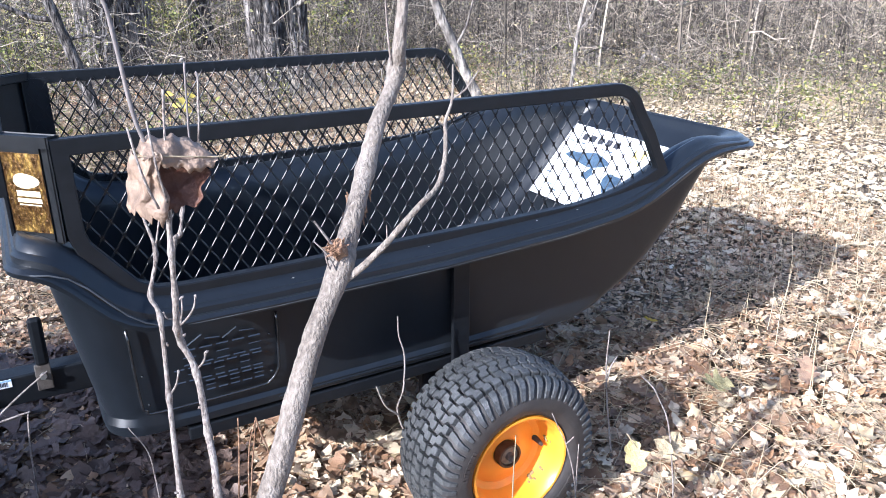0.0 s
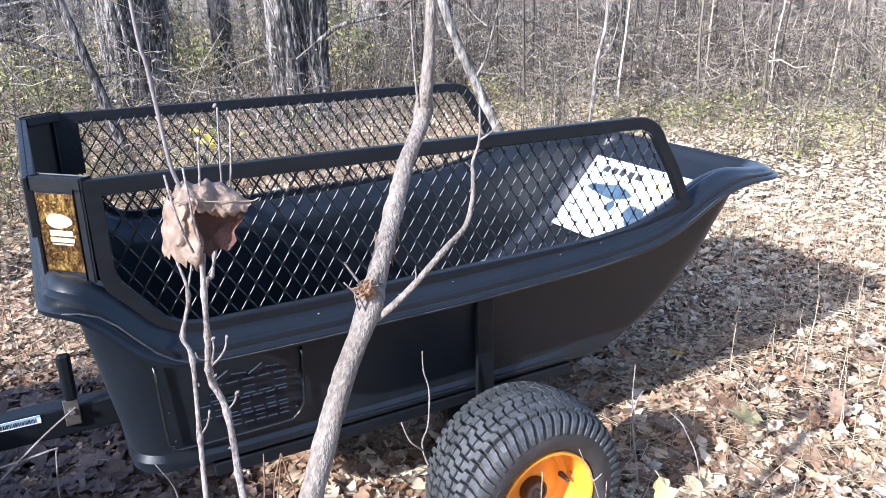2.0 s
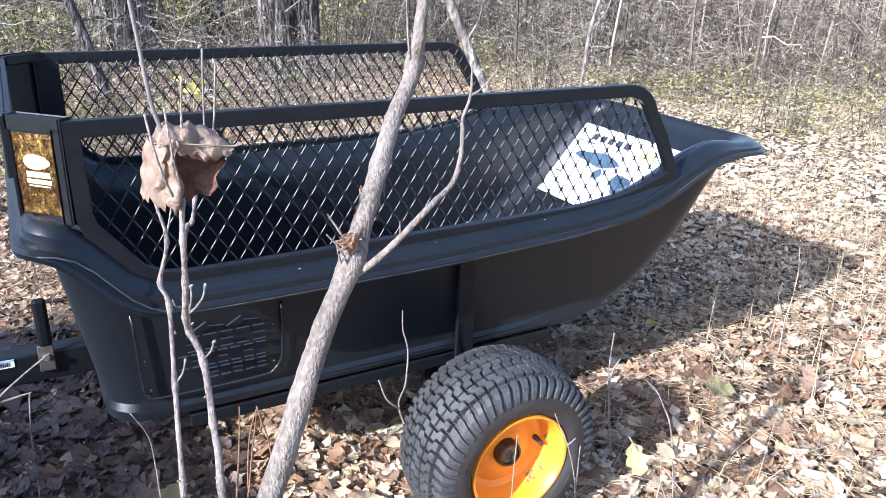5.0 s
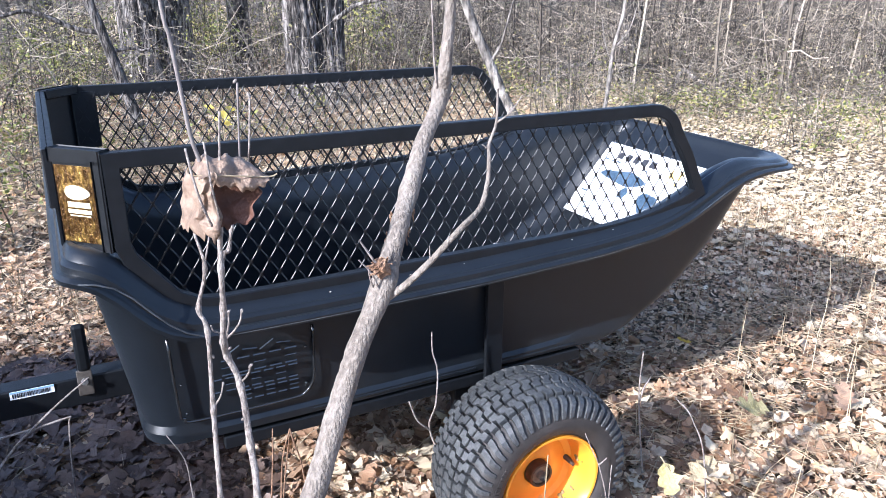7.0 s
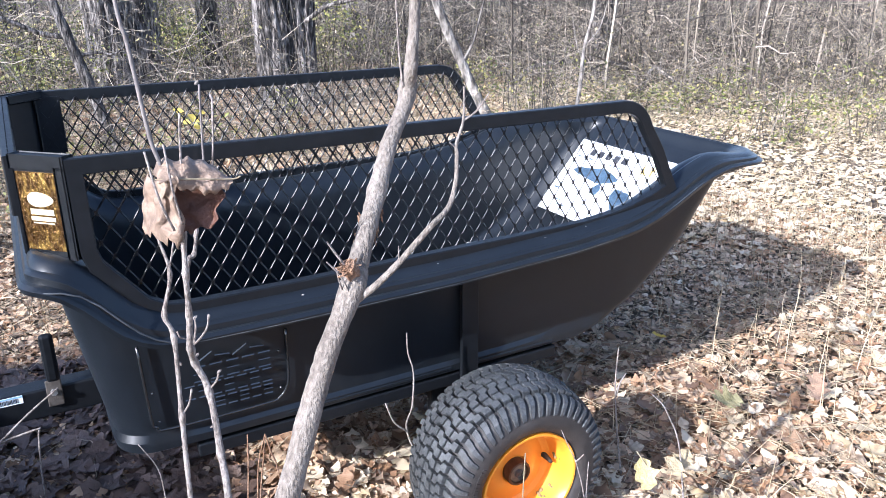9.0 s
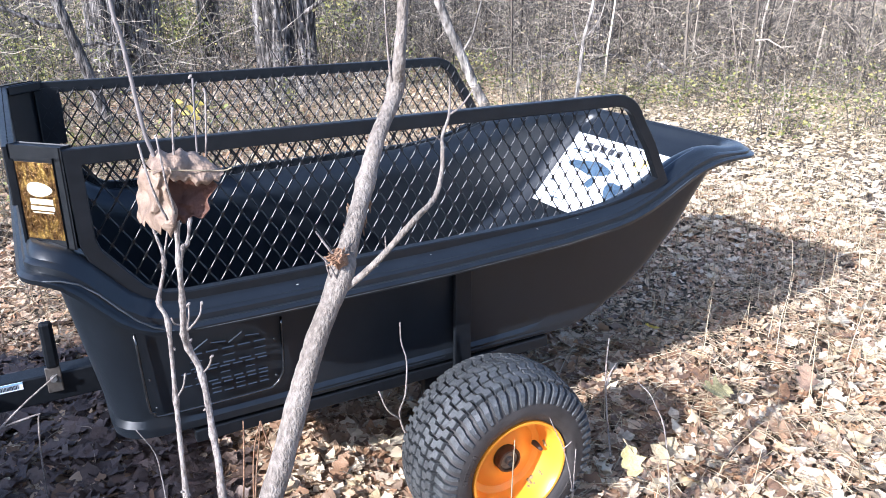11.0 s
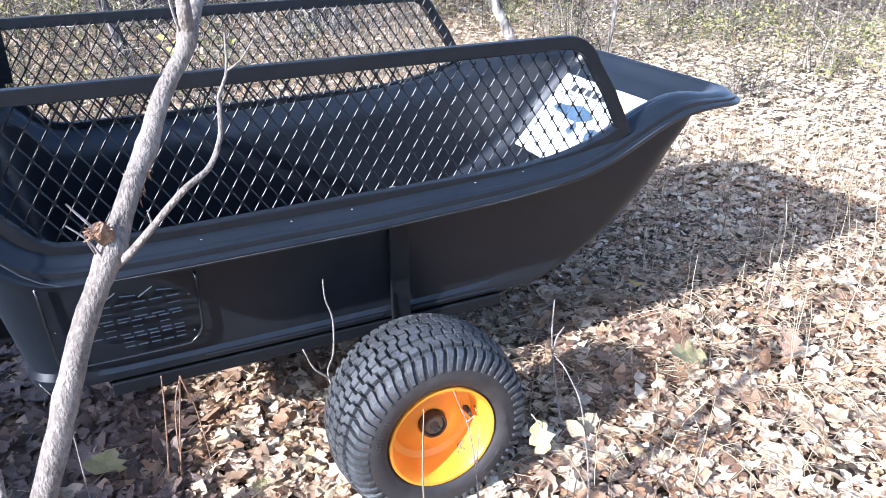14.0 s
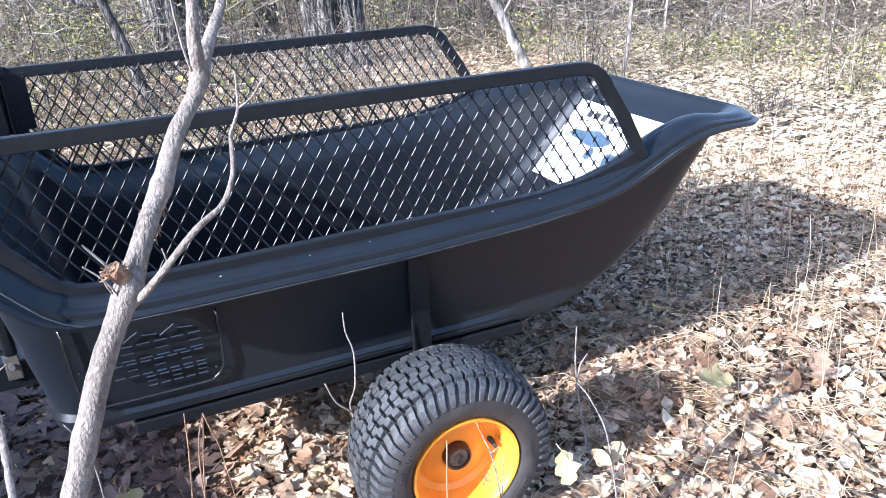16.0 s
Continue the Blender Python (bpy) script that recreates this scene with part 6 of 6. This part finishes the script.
for k in range(9):
    deg, r = 17 + 5.2 * k + rnd_s.uniform(-1.5, 1.5), rnd_s.uniform(6.6, 8.0)
    leafy_shrub((r * math.cos(radians(deg)), r * math.sin(radians(deg))), rnd_s.uniform(0.4, 0.7), rnd_s.uniform(0.3, 0.7), 520, 40 + k, (0.016, 0.036))
dark = build_tree((6.3, 7.4), 0.13, 6.0, "dark bare trunk half hidden in thicket", M_BARK, seed=7, lean=(0.02, 0), ridges=9, limbs=3)
def fallen_branch(pts, r, label):
    ob = empty("fallen_branch", (pts[0][0], pts[0][1], 0), label, "branch")
    bm = bmesh.new()
    bark_tube(bm, pts, r, r * 0.55, 6, 9, random.Random(6), 0.12)
    part("stick", local(bm, ob.location), M_BARK, ob, smooth=True)
    bm = bmesh.new()
    m = Vector(pts[len(pts) // 2])
    bark_tube(bm, [m, m + Vector((0.08, 0.1, 0.12)), m + Vector((0.2, 0.12, 0.2))], r * 0.4, r * 0.15, 4, 6, random.Random(7), 0.12)
    part("side_twig", local(bm, ob.location), M_BARK, ob, smooth=True)


fallen_branch([(6.12, 6.40, 0.02), (6.15, 6.29, 0.30), (6.2, 6.2, 0.27), (6.25, 6.08, 0.2), (6.30, 5.96, 0.02)], 0.028, "dark broken branch lying at the thicket's edge")
fallen_branch([(4.9, 7.25, 0.02), (5.2, 7.2, 0.27), (5.6, 7.1, 0.33), (6.24, 6.96, 0.28), (6.7, 6.9, 0.02)], 0.03, "dark arched dead branch lying in the thicket")
rnd_t = random.Random(77)
for k in range(46):
    r, a = rnd_t.uniform(12, 34), radians(rnd_t.uniform(12, 104))
    build_tree((r * math.cos(a), r * math.sin(a)), rnd_t.uniform(0.07, 0.26), rnd_t.uniform(5, 9), "distant bare tree in grey woodland", M_BARK, seed=100 + k, lean=(rnd_t.gauss(0, 0.05), rnd_t.gauss(0, 0.05)), ridges=9, limbs=4, hi=False)


def build_shade_shrub():
    """Low leafy brush in clumps beyond the drawbar, unseen, added to shade the ground."""
    rnd = random.Random(91)
    tw = Twigs()
    clumps = [(-0.82, 0.95), (-0.95, 1.25), (-0.80, 1.55), (-1.05, 1.75), (-0.85, 2.0), (-1.1, 2.3), (-1.35, 1.4), (-1.5, 1.9), (-0.95, 2.6), (-1.45, 0.95), (-1.8, 1.6), (-0.85, 0.65), (-0.82, 0.35), (-1.25, 0.5)]
    for k in range(320):
        c = clumps[k % len(clumps)]
        x, y = min(-0.6, rnd.gauss(c[0], 0.14)), rnd.gauss(c[1], 0.15)
        grow(tw, rnd, x, y, (0.37 - x) / 1.785 * rnd.uniform(0.6, 0.98), 0.005, 8, 0.12, 0.16)
    tw.make("shade_brush", M_TWIG, "low dense unseen brush added to shade the ground by the drawbar", "brush")
    rs = np.random.RandomState(9)
    n = 27000
    P = np.array(clumps)[rs.randint(0, len(clumps), n)] + rs.normal(0, 1, (n, 2)) * np.array([0.14, 0.16])
    P = P[P[:, 0] < -0.58]
    n = len(P)
    # top follows the sun's slope, so the added shade ends near x = 0.4
    top = np.clip((0.40 - P[:, 0]) / 1.785 - 0.3 * (np.maximum(P[:, 1] - 1.54, 0) / 0.9) ** 4, 0.12, 1.0)
    z = rs.uniform(0.04, 1, n) ** 0.8 * top
    ob = scatter_mesh("shade_brush_leaves", BITS, np.column_stack([P, z]), rs.uniform(0.06, 0.12, n), rs.uniform(0, 6.28, n), rs.uniform(0, 1.5, n), rs.uniform(0, 6.28, n), M_GREEN, rs.randint(0, len(BITS), n))
    tagged(ob, "withered leaves on the unseen brush added for shade", "leaves", kind="stuff")


build_shade_shrub()


# ---- the wood all round ----
def build_surround():
    rnd = random.Random(61)
    tw = Twigs()
    for k in range(560):                        # brush on the other sides of the clearing
        a = rnd.uniform(104, 374)
        low = 170 < a < 226                       # the open side, where the sun comes in
        r = rnd.uniform(9 if low else 5.5, 15)
        grow(tw, rnd, r * math.cos(radians(a)), r * math.sin(radians(a)), rnd.uniform(0.5, 1.2) if low else rnd.uniform(0.8, 2.8), rnd.uniform(0.006, 0.014), 8, 0.3, 0.8)
    tw.make("surrounding_brush", M_TWIG, "bare grey brush round the clearing", "brush")
    verts, faces, n = [], [], 240
    for k in range(n):
        a = 2 * math.pi * k / n
        h = 3.4 + 0.9 * noise.noise(Vector((math.cos(a) * 6, math.sin(a) * 6, 2))) + 0.6 * noise.noise(Vector((math.cos(a) * 25, math.sin(a) * 25, 5)))
        verts += [(48 * math.cos(a), 48 * math.sin(a), -0.5), (49 * math.cos(a), 49 * math.sin(a), h)]
    for k in range(n):
        b = (k + 1) % n
        faces.append((2 * k, 2 * b, 2 * b + 1, 2 * k + 1))
    m = material("far_woods", [(0.04, 0.034, 0.028), (0.13, 0.113, 0.095), (0.26, 0.23, 0.195)], 0.9, 0.95, bump=0.0, detail=10, stretch=(1, 1, 0.3))
    tagged(raw("backdrop", verts, faces, m, smooth=True), "far line of bare grey-brown woods", "woods", kind="structure")
    for k in range(26):
        a = rnd.uniform(106, 374)
        if 172 < a < 224:
            continue
        r = rnd.uniform(8, 24)
        build_tree((r * math.cos(radians(a)), r * math.sin(radians(a))), rnd.uniform(0.1, 0.28), rnd.uniform(6, 10), "bare grey tree at the clearing's edge", M_BARK, seed=300 + k, lean=(rnd.gauss(0, 0.04), rnd.gauss(0, 0.04)), limbs=5, hi=False)


build_surround()
